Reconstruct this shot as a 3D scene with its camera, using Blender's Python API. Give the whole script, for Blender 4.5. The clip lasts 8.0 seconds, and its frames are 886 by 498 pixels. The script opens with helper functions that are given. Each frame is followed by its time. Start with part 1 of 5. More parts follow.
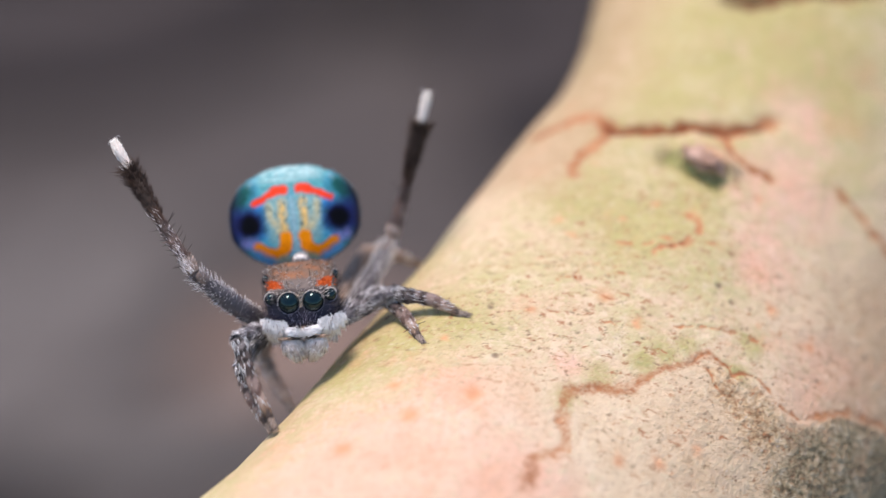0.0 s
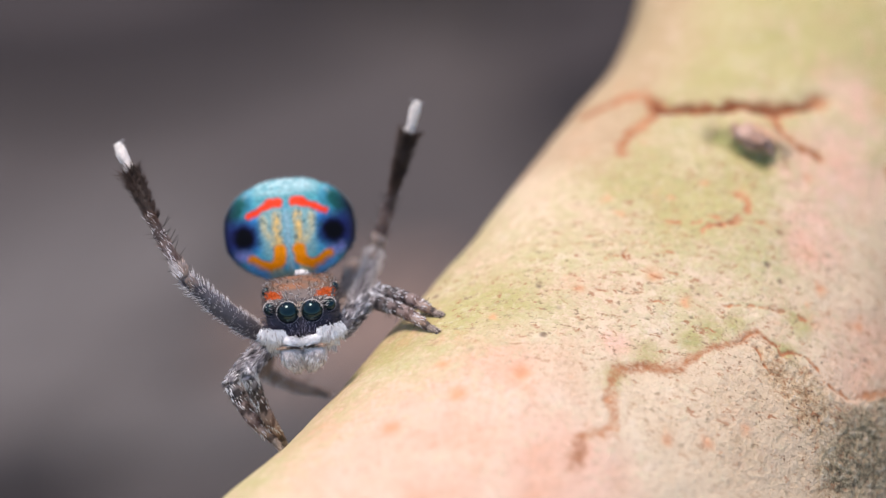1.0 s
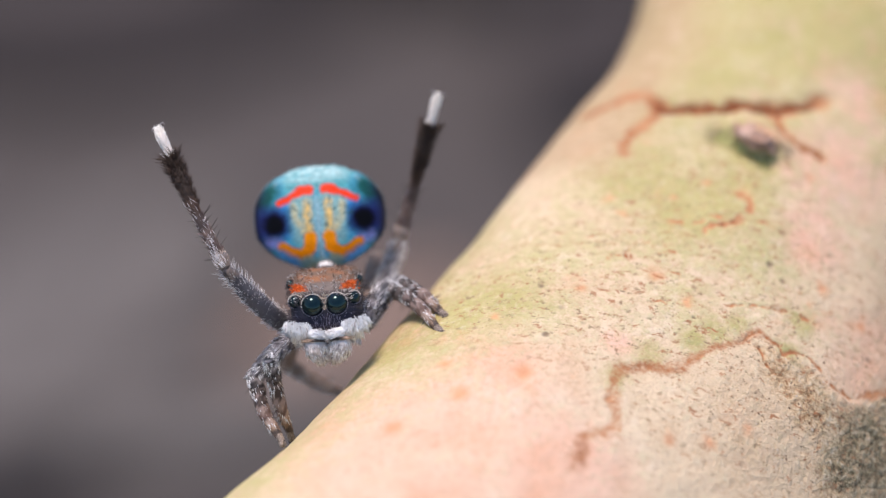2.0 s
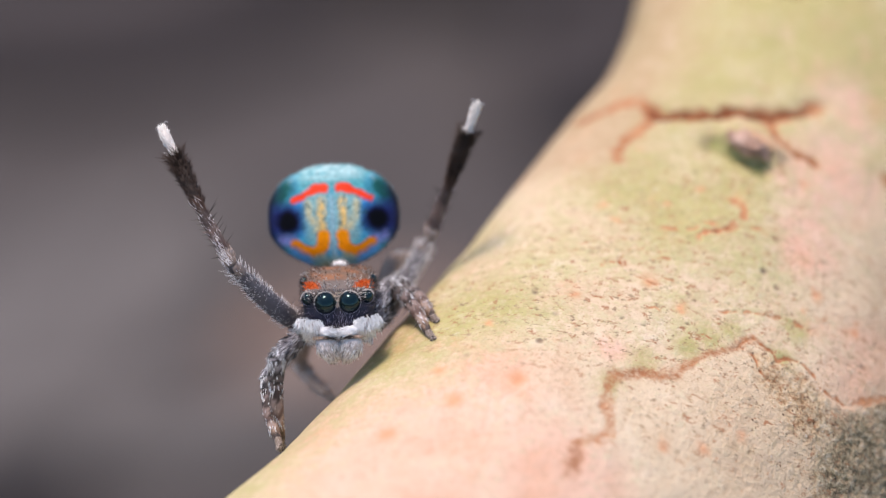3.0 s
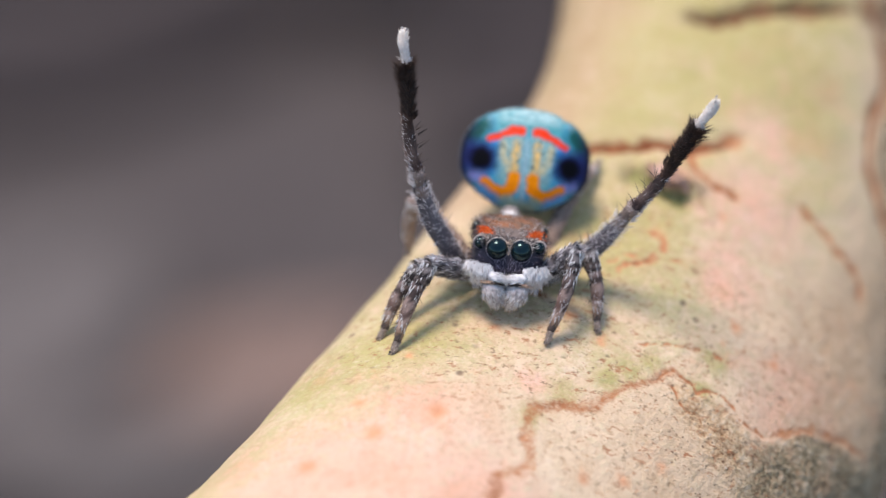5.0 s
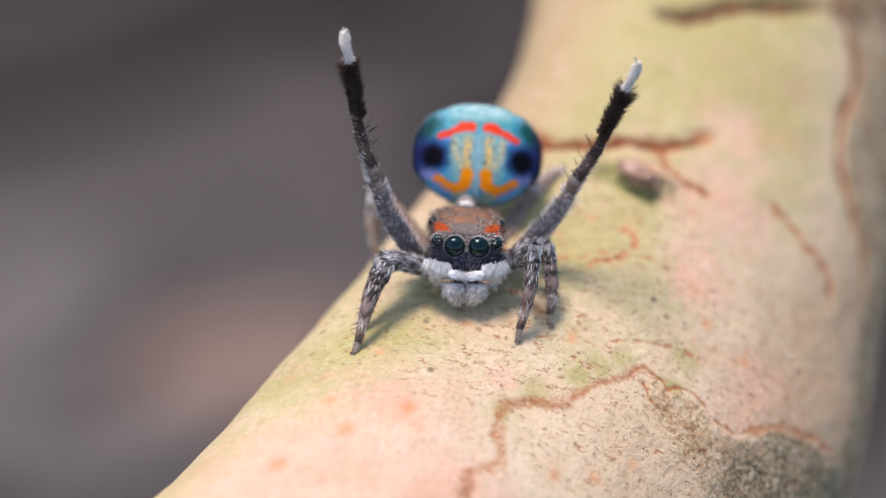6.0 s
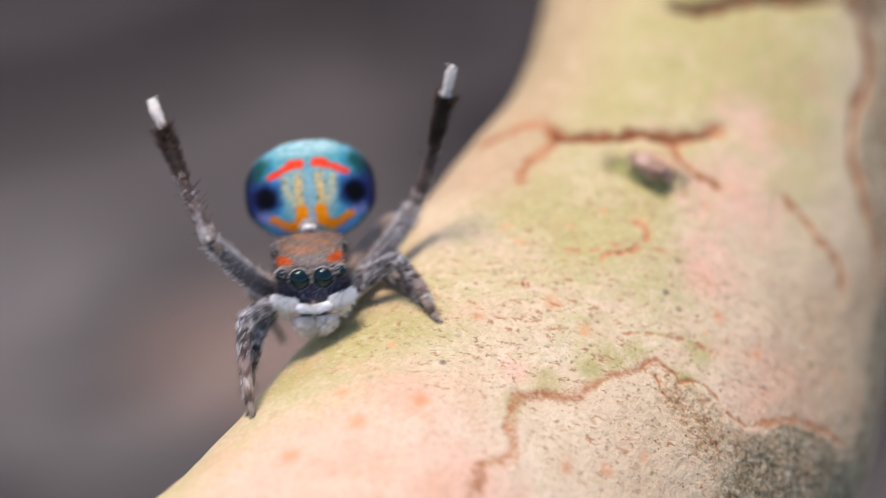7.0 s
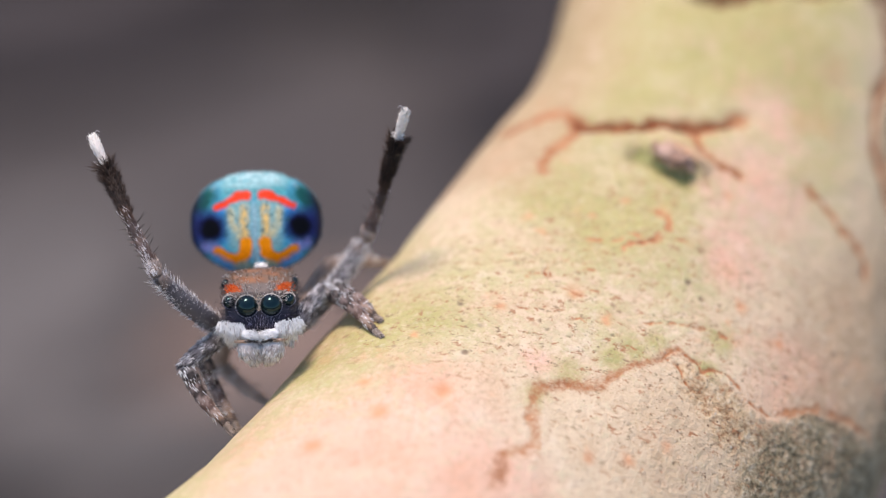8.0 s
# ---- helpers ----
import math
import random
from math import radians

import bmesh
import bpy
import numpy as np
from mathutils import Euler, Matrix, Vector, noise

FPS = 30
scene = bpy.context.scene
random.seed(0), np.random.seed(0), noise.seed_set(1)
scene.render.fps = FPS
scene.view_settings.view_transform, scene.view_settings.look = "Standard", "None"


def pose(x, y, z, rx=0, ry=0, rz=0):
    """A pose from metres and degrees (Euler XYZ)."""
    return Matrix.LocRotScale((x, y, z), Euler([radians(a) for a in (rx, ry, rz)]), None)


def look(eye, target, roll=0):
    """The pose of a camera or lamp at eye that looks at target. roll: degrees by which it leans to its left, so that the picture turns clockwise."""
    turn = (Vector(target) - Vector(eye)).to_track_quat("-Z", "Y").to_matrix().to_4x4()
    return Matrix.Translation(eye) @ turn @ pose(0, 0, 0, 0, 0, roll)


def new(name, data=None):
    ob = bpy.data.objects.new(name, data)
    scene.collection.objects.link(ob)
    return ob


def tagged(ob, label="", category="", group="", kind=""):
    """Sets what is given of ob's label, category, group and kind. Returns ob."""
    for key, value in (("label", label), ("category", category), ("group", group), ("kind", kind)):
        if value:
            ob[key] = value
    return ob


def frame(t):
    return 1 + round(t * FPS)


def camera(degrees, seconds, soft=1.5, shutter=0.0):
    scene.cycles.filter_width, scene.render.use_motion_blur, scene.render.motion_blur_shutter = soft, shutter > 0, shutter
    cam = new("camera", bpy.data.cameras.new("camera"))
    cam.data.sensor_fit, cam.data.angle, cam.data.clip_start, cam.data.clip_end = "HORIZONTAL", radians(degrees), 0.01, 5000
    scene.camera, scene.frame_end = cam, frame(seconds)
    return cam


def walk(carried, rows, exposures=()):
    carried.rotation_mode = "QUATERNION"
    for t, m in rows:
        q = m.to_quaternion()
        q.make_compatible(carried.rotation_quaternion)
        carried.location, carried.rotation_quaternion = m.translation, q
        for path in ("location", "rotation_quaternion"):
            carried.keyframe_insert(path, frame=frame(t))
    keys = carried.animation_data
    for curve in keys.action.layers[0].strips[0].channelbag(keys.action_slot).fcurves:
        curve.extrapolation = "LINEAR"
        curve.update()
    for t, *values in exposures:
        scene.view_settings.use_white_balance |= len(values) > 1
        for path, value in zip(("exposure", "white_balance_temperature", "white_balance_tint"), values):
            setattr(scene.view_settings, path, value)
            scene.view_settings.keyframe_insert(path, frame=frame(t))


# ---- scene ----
# All lengths of the stage below are millimetres: x to the right, y away from the camera, z up, as the camera stands
# at the start; the stage's origin is the middle of the subject, twenty centimetres above the litter.
MM = 0.001
REACH = 76.0
cam = camera(16, 8.0, soft=1.2, shutter=0.5)
cam.data.dof.use_dof = True
cam.data.dof.focus_distance = 74.8 * MM
cam.data.dof.aperture_fstop = 33
HEART = Vector((0, 0, 0.200))
DIP = radians(35)
EYE = HEART - REACH * MM * Vector((0, math.cos(DIP), -math.sin(DIP)))
FIRST = look(EYE, HEART)
STAGE = Matrix.Translation(HEART) @ Matrix.Rotation(-DIP, 4, "X")


def aim(yaw, tilt):
    """The camera turned on its stand, in degrees."""
    return FIRST @ Matrix.Rotation(radians(yaw), 4, "Y") @ Matrix.Rotation(radians(tilt), 4, "X")


walk(cam, [
    (0, aim(0.0000, 0.0000)),
    (0.1, aim(0.1735, -0.0826)),
    (0.3, aim(0.3878, -0.1858)),
    (0.5, aim(0.5866, -0.2583)),
    (1, aim(0.8769, -0.3824)),
    (1.5, aim(0.9278, -0.4134)),
    (1.7, aim(0.9278, -0.4134)),
    (2.8, aim(0.8257, -0.2693)),
    (3, aim(0.8054, -0.2693)),
    (3.2, aim(0.7952, -0.2590)),
    (3.5, aim(0.7748, -0.2281)),
    (3.8, aim(0.7338, -0.1459)),
    (4, aim(0.6059, 0.0751)),
    (4.2, aim(0.4529, 0.1884)),
    (4.5, aim(0.1061, 0.3125)),
    (4.7, aim(-0.2253, 0.3083)),
    (5, aim(-0.6439, 0.3197)),
    (5.2, aim(-0.8175, 0.3047)),
    (6.3, aim(-1.1955, 0.2287)),
    (6.5, aim(-1.1955, 0.1979)),
    (6.8, aim(-1.0829, 0.1617)),
    (7, aim(-0.9499, 0.1255)),
    (7.2, aim(-0.8578, 0.0997)),
    (7.5, aim(-0.7299, 0.0070)),
    (8, aim(-0.5509, -0.0601)),
])


# ---- light ----
world = bpy.data.worlds.new("sky")
scene.world = world
world.use_nodes = True
sky = world.node_tree.nodes.new("ShaderNodeTexSky")
sky.sky_type, sky.sun_disc = "NISHITA", False
SUN_FROM = (STAGE.to_3x3() @ Vector((-0.20, -0.43, 0.88))).normalized()
sky.sun_elevation = math.asin(SUN_FROM.z)
sky.sun_rotation = math.atan2(SUN_FROM.x, SUN_FROM.y)
sky_out = world.node_tree.nodes["Background"]
sky_out.inputs[1].default_value = 0.15
world.node_tree.links.new(sky.outputs[0], sky_out.inputs[0])
sun = new("sun", bpy.data.lights.new("sun", "SUN"))
sun.data.energy, sun.data.angle, sun.data.color = 2.65, radians(20), (1.0, 0.835, 0.745)
sun.matrix_world = look(HEART + SUN_FROM * 0.5, HEART)
scene.view_settings.exposure = 0.36


# ---- materials ----
class Nodes:
    """A small writer of node trees."""

    def __init__(self, name, rough=0.6, metal=0.0, spec=0.5):
        self.mat = bpy.data.materials.new(name)
        self.mat.use_nodes = True
        self.tree = self.mat.node_tree
        self.shader = self.tree.nodes["Principled BSDF"]
        self.shader.inputs["Roughness"].default_value = rough
        self.shader.inputs["Metallic"].default_value = metal
        self.shader.inputs["Specular IOR Level"].default_value = spec

    def put(self, socket, value):
        if isinstance(value, bpy.types.NodeSocket):
            self.tree.links.new(value, socket)
        else:
            socket.default_value = value

    def node(self, kind, **props):
        n = self.tree.nodes.new(kind)
        for k, v in props.items():
            setattr(n, k, v)
        return n

    def coords(self):
        return self.node("ShaderNodeTexCoord").outputs["Object"]

    def attr(self, name, out="Fac"):
        return self.node("ShaderNodeAttribute", attribute_name=name).outputs[out]

    def noise(self, scale, detail=4.0, rough=0.6, vec=None, distort=0.0):
        n = self.node("ShaderNodeTexNoise")
        self.put(n.inputs["Vector"], vec or self.coords())
        n.inputs["Scale"].default_value, n.inputs["Detail"].default_value = scale, detail
        n.inputs["Roughness"].default_value, n.inputs["Distortion"].default_value = rough, distort
        return n.outputs["Fac"]

    def cells(self, scale, feature="F1", out="Distance", vec=None):
        n = self.node("ShaderNodeTexVoronoi", feature=feature)
        self.put(n.inputs["Vector"], vec or self.coords())
        n.inputs["Scale"].default_value = scale
        return n.outputs[out]

    def ramp(self, fac, *stops):
        n = self.node("ShaderNodeValToRGB")
        self.put(n.inputs[0], fac)
        e = n.color_ramp.elements
        while len(e) < len(stops):
            e.new(0.5)
        for slot, (p, c) in zip(e, stops):
            slot.position = p
            slot.color = (c, c, c, 1) if isinstance(c, (int, float)) else (*c, 1)
        return n.outputs[0]

    def mix(self, fac, a, b, how="MIX"):
        n = self.node("ShaderNodeMix", data_type="RGBA", blend_type=how)
        self.put(n.inputs[0], fac)
        for s, v in ((n.inputs[6], a), (n.inputs[7], b)):
            self.put(s, (*v, 1) if isinstance(v, tuple) and len(v) == 3 else v)
        return n.outputs[2]

    def math(self, op, a, b=0.0):
        n = self.node("ShaderNodeMath", operation=op)
        self.put(n.inputs[0], a)
        self.put(n.inputs[1], b)
        return n.outputs[0]

    def base(self, colour):
        self.put(self.shader.inputs["Base Color"], (*colour, 1) if isinstance(colour, tuple) else colour)
        return self

    def bump(self, height, depth, strength=1.0):
        n = self.node("ShaderNodeBump")
        n.inputs["Strength"].default_value, n.inputs["Distance"].default_value = strength, depth
        self.put(n.inputs["Height"], height)
        self.put(self.shader.inputs["Normal"], n.outputs[0])
        return self


def bark_material():
    n = Nodes("smooth_bark", rough=0.72, spec=0.3)
    big = n.noise(170, 4, 0.55)
    mid = n.noise(700, 5, 0.65)
    fine = n.noise(6500, 4, 0.7)
    grit = n.noise(3000, 5, 0.75)
    cream = n.ramp(mid, (0.30, (0.69, 0.515, 0.325)), (0.55, (0.785, 0.62, 0.425)), (0.75, (0.835, 0.71, 0.555)))
    pink = n.ramp(mid, (0.30, (0.82, 0.45, 0.30)), (0.7, (0.87, 0.60, 0.46)))
    green = n.ramp(mid, (0.30, (0.405, 0.37, 0.11)), (0.7, (0.54, 0.475, 0.195)))
    c = n.mix(n.ramp(n.math("ADD", n.attr("pink"), n.math("MULTIPLY", n.math("SUBTRACT", big, 0.5), 1.2)), (0.25, 0.0), (0.75, 0.85)), cream, pink)
    c = n.mix(n.ramp(n.math("ADD", n.attr("green"), n.math("ADD", n.math("MULTIPLY", n.math("SUBTRACT", mid, 0.5), 1.5), n.math("MULTIPLY", n.math("SUBTRACT", grit, 0.5), 2.2))), (0.1, 0.0), (1.3, 0.95)), c, green)
    c = n.mix(n.ramp(n.noise(330, 6, 0.72), (0.50, 0.0), (0.72, 0.6)), c, cream)
    # tan bark, which also darkens the upper left edge in place of shade
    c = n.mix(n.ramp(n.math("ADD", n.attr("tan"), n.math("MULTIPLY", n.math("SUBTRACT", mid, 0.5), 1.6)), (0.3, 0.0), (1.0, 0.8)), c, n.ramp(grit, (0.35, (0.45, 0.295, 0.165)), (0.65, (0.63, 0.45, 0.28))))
    speck = n.math("ADD", n.math("MULTIPLY", n.noise(7500, 4, 0.8), 0.65), n.math("MULTIPLY", n.noise(1500, 5, 0.7), 0.35))
    grey = n.ramp(speck, (0.35, (0.12, 0.06, 0.03)), (0.42, (0.38, 0.21, 0.10)), (0.48, (0.60, 0.42, 0.24)), (0.60, (0.80, 0.63, 0.41)))
    sage = n.ramp(speck, (0.37, (0.045, 0.036, 0.022)), (0.44, (0.18, 0.14, 0.08)), (0.50, (0.31, 0.25, 0.145)), (0.62, (0.60, 0.50, 0.35)))
    grey = n.mix(n.attr("moss_shade"), grey, sage)
    c = n.mix(n.ramp(n.math("ADD", n.attr("rough"), n.math("MULTIPLY", n.math("SUBTRACT", n.noise(1100, 6, 0.75), 0.5), 1.7)), (0.35, 0.0), (0.8, 1.0)), c, grey)
    wide = n.node("ShaderNodeVectorMath", operation="MULTIPLY")
    n.put(wide.inputs[0], n.coords())
    wide.inputs[1].default_value = (0.72, 1.1, 1.0)
    wide = wide.outputs[0]
    flecks = n.ramp(n.noise(4600, 6, 0.78, vec=wide, distort=0.5), (0.565, 0.0), (0.62, 0.9))
    c = n.mix(n.math("MULTIPLY", flecks, n.attr("fleck")), c, (0.38, 0.16, 0.07))
    dust = n.ramp(n.noise(5600, 4, 0.8, vec=wide), (0.59, 0.0), (0.65, 0.9))
    c = n.mix(n.math("MULTIPLY", dust, n.attr("fleck")), c, (0.27, 0.18, 0.10))
    olive = n.ramp(n.noise(3400, 5, 0.75, vec=wide), (0.52, 0.0), (0.66, 0.55))
    c = n.mix(n.math("MULTIPLY", olive, n.math("MULTIPLY", n.attr("fleck"), n.math("ADD", n.attr("green"), 0.3))), c, (0.40, 0.37, 0.15))
    warm = n.ramp(n.noise(420, 6, 0.75), (0.57, 0.0), (0.72, 0.5))
    c = n.mix(warm, c, (0.74, 0.36, 0.20))
    pits = n.ramp(n.cells(1250), (0.06, 1.0), (0.15, 0.0))
    pits = n.math("MULTIPLY", pits, n.ramp(n.noise(900, 2), (0.46, 0.0), (0.56, 0.85)))
    c = n.mix(n.math("MULTIPLY", pits, n.attr("fleck")), c, (0.17, 0.11, 0.07))
    c = n.mix(n.ramp(fine, (0.28, 0.50), (0.52, 0.0)), c, (0.48, 0.30, 0.17))
    c = n.mix(n.ramp(grit, (0.55, 0.0), (0.75, 0.4)), c, (0.90, 0.80, 0.64))
    c = n.mix(n.math("MULTIPLY", n.attr("spot"), 0.8), c, n.ramp(mid, (0.3, (0.62, 0.24, 0.10)), (0.7, (0.82, 0.42, 0.22))))
    # dark green crescent under the knot, its crevice shade painted in with the green
    c = n.mix(n.attr("green_shade"), c, n.ramp(grit, (0.38, (0.09, 0.085, 0.03)), (0.6, (0.33, 0.33, 0.12))))
    ragged = n.ramp(n.math("ADD", n.attr("crack"), n.math("MULTIPLY", n.math("SUBTRACT", n.noise(5200, 5, 0.8), 0.5), 1.6)), (0.06, 0.0), (0.60, 1.0))
    c = n.mix(n.math("MULTIPLY", ragged, n.ramp(n.attr("crack"), (0.05, 0.0), (0.3, 1.0))), c, n.mix(n.ramp(n.attr("crack"), (0.62, 0.0), (0.92, 1.0)), n.ramp(mid, (0.35, (0.36, 0.14, 0.055)), (0.65, (0.60, 0.28, 0.13))), n.ramp(grit, (0.4, (0.12, 0.034, 0.012)), (0.65, (0.36, 0.11, 0.034)))))
    c = n.mix(n.attr("dark"), c, (0.10, 0.05, 0.024))
    n.base(c)
    h = n.math("ADD", n.math("MULTIPLY", fine, 0.9), n.math("ADD", mid, n.math("MULTIPLY", grit, 1.2)))
    h = n.math("SUBTRACT", h, n.math("MULTIPLY", pits, 0.6))
    h = n.math("ADD", h, n.math("MULTIPLY", n.math("MULTIPLY", n.attr("rough"), speck), 3.0))
    return n.bump(h, 0.000062, 0.7).mat


def litter_material(name, dark, light, scale=60):
    n = Nodes(name, rough=0.85, spec=0.2)
    c = n.ramp(n.noise(scale, 5, 0.65), (0.3, dark), (0.7, light))
    c = n.mix(n.ramp(n.noise(scale * 9, 4), (0.35, 0.5), (0.6, 0.0)), c, tuple(0.5 * v for v in dark))
    return n.base(c).bump(n.noise(scale * 6, 4), 0.0008, 0.6).mat


BARK = bark_material()


def flake_material():
    n = Nodes("bark_flake", rough=0.6, spec=0.4)
    pick = n.node("ShaderNodeObjectInfo").outputs["Random"]
    c = n.ramp(pick, (0.0, (0.14, 0.07, 0.035)), (0.3, (0.38, 0.22, 0.12)), (0.6, (0.52, 0.38, 0.24)), (1.0, (0.86, 0.72, 0.56)))
    return n.base(n.mix(n.ramp(n.noise(9000, 3), (0.3, 0.5), (0.6, 0.0)), c, (0.12, 0.07, 0.04))).bump(n.noise(12000, 3), 0.00002, 0.6).mat


def scar_material():
    n = Nodes("twig_scar", rough=0.75, spec=0.25)
    c = n.ramp(n.noise(2600, 5, 0.7), (0.33, (0.13, 0.08, 0.055)), (0.45, (0.46, 0.28, 0.20)), (0.65, (0.72, 0.50, 0.39)))
    return n.base(c).bump(n.noise(4200, 5, 0.7), 0.00008, 0.9).mat


FLAKE = flake_material()
SCAR = scar_material()
SOIL = litter_material("dark_soil", (0.078, 0.067, 0.063), (0.107, 0.093, 0.088), 40)
LEAF_GREY = litter_material("weathered_leaf", (0.129, 0.116, 0.108), (0.191, 0.172, 0.161), 70)
LEAF_BROWN = litter_material("brown_leaf", (0.046, 0.038, 0.037), (0.066, 0.055, 0.053), 70)
LEAF_TAN = litter_material("tan_leaf", (0.24, 0.165, 0.13), (0.35, 0.245, 0.195), 70)


# ---- mesh helpers ----
def mesh_ob(name, verts, faces, material, parent=None, label="", smooth=True):
    me = bpy.data.meshes.new(name)
    me.from_pydata([tuple(v) for v in verts], [], faces)
    me.materials.append(material)
    if smooth:
        me.polygons.foreach_set("use_smooth", [True] * len(me.polygons))
    ob = new(name, me)
    ob.parent = parent
    return tagged(ob, label)


def paint(ob, name, values):
    """A float layer on the points, which the material reads."""
    layer = ob.data.attributes.new(name, "FLOAT", "POINT")
    layer.data.foreach_set("value", np.asarray(values, dtype=np.float32))


def paint_colour(ob, name, values):
    layer = ob.data.color_attributes.new(name, "FLOAT_COLOR", "POINT")
    rgba = np.ones((len(values), 4), dtype=np.float32)
    rgba[:, :3] = values
    layer.data.foreach_set("color", rgba.ravel())


def stage_points(points):
    m = np.array(STAGE)
    p = np.asarray(points, dtype=float) * MM
    return p @ m[:3, :3].T + m[:3, 3]


def glide(stops, n):
    """A smooth line through the stops, n steps from stop to stop."""
    s = np.array(stops, dtype=float)
    out = []
    for i in range(len(s) - 1):
        a, b, c, d = s[max(i - 1, 0)], s[i], s[i + 1], s[min(i + 2, len(s) - 1)]
        for k in range(n):
            u = k / n
            out.append(0.5 * (2 * b + (c - a) * u + (2 * a - 5 * b + 4 * c - d) * u * u + (3 * b - a - 3 * c + d) * u ** 3))
    out.append(s[-1])
    return np.array(out)


# ---- the branch ----
# stations along the branch: x, y, depth of its heart and half its width
BRANCH = [
    (185.00, 225.38, 684.52, 4.00),
    (160.00, 254.04, 554.58, 4.20),
    (105.00, 233.53, 324.79, 4.40),
    (50.00, 126.18, 131.39, 4.70),
    (24.00, 58.58, 50.54, 5.00),
    (11.36, 18.60, 19.12, 4.85),
    (10.59, 13.89, 16.12, 4.89),
    (9.82, 9.42, 12.90, 4.99),
    (8.60, 4.46, 9.52, 5.10),
    (6.72, -0.13, 6.15, 5.76),
    (4.15, -5.04, 2.25, 6.66),
    (0.61, -9.47, -1.50, 7.04),
    (-3.60, -13.43, -5.25, 7.13),
    (-7.85, -16.92, -9.00, 7.08),
    (-30.00, -46.37, -38.33, 6.80),
    (-62.00, -105.69, -72.49, 7.00),
    (-95.00, -200.31, -85.58, 7.20),
    (-112.00, -299.44, -65.01, 7.40),
]
FLATNESS = 0.62


def tube_faces(rows, cols, close=True):
    faces = []
    for i in range(rows - 1):
        for j in range(cols if close else cols - 1):
            k = (j + 1) % cols
            faces.append((i * cols + j, i * cols + k, (i + 1) * cols + k, (i + 1) * cols + j))
    return faces
_c = glide(BRANCH, 120)
_t = np.gradient(_c[:, :3], axis=0)
_t /= np.linalg.norm(_t, axis=1)[:, None]
_side = np.cross(np.array([0.0, 0.0, 1.0]), _t)
_side /= np.linalg.norm(_side, axis=1)[:, None]
_front = np.cross(_t, _side)
_front *= np.sign(-_front[:, 2:3])


def on_bark(s, deg):
    """Points of the bare branch, in stage millimetres: s counts its stations, deg goes round it from its right side over its front."""
    s, a = np.asarray(s, dtype=float) * 120, np.radians(np.asarray(deg, dtype=float))
    grid = np.arange(len(_c))
    pick = [np.stack([np.interp(s, grid, arr[:, k]) for k in range(arr.shape[1])], -1) for arr in (_c, _side, _front)]
    c, side, front = pick
    bulge = np.interp(s / 120, (0, 5, 9.4, 10, 10.6, 12.5), (0, 0.26, 0.26, 0.15, 0.03, 0))
    sag = 1.1 * bulge * np.where(np.cos(a) > 0, 1 - np.abs(np.sin(a)), 0)
    way = ((1 + bulge * np.clip(np.cos(a), 0, 1)) * np.cos(a))[..., None] * side + (FLATNESS * np.sin(a) - sag)[..., None] * front
    p = c[..., :3] + c[..., 3:4] * way
    n = np.cos(a)[..., None] * side + np.sin(a)[..., None] * front / (FLATNESS + sag[..., None])
    n /= np.linalg.norm(n, axis=-1)[..., None]
    return p[..., [0, 2, 1]], n[..., [0, 2, 1]]


# lines and marks on the bark: station and degrees round
CRACK_UPPER = [(8.85, 136.8), (8.908, 132.6), (8.95, 127.8), (8.908, 119.4), (8.875, 111.6), (8.825, 109.2), (8.783, 99.6), (8.692, 91.8), (8.575, 85.2)]
CRACK_UPPER_START = [(8.867, 135.6), (8.908, 143.4), (8.967, 153.0), (8.975, 161.4)]
CRACK_FORK = [(8.958, 127.8), (9.067, 130.8), (9.158, 133.8), (9.267, 130.8)]
CRACK_SPUR = [(8.783, 99.6), (8.858, 97.2), (8.9, 94.2), (8.925, 88.2), (8.925, 82.2)]
CRACKLET = [(9.858, 86.4), (9.9, 82.8), (9.933, 78.6)]
HAIRLINE_LONG = [(9.808, 95.4), (9.733, 87.6), (9.667, 78.6), (9.65, 73.2)]
VEIN = [(8.767, 69.0), (8.8, 62.4), (8.842, 55.8), (8.867, 49.2), (8.992, 44.4)]
SEAM = [(7.483, 58.8), (7.583, 57.0), (7.708, 51.6), (7.925, 48.6), (8.108, 51.6), (8.342, 49.8), (8.542, 40.8), (8.633, 34.8), (8.842, 33.6)]
ZIGZAG = [(10.85, 106.2), (10.717, 104.4), (10.617, 105.6), (10.558, 104.4), (10.508, 102.0), (10.442, 103.2), (10.392, 105.6), (10.342, 106.8), (10.275, 107.4), (10.233, 106.2), (10.183, 102.0), (10.117, 96.6), (10.058, 95.4), (10.008, 93.6), (9.942, 90.0), (9.892, 87.6), (9.85, 86.4), (9.817, 84.6), (9.833, 82.8), (9.833, 80.4)]
ZIGZAG_EDGE = [(9.942, 90.0), (9.892, 87.6), (9.85, 85.8), (9.817, 84.6), (9.833, 82.8), (9.833, 80.4), (9.85, 78.6), (9.808, 76.2), (9.8, 74.4), (9.808, 71.4), (9.817, 69.0), (9.825, 66.0), (9.825, 62.4), (9.842, 60.6)]
ZIGZAG_TAIL = [(9.825, 61.8), (9.758, 58.2), (9.667, 52.8), (9.625, 48.6), (9.575, 43.2), (9.542, 36.6), (9.525, 30.0)]
RIM = [(7.975, 110.4), (7.975, 103.8), (7.925, 97.2), (7.825, 87.6), (7.742, 74.4), (7.642, 63.0)]
KNOT = [(8.975, 105.0), (8.975, 100.8), (8.992, 96.0)]
KNOT_DARK = [(9.025, 109.2), (9.042, 106.2), (9.058, 103.2), (9.067, 99.6), (9.075, 96.6)]
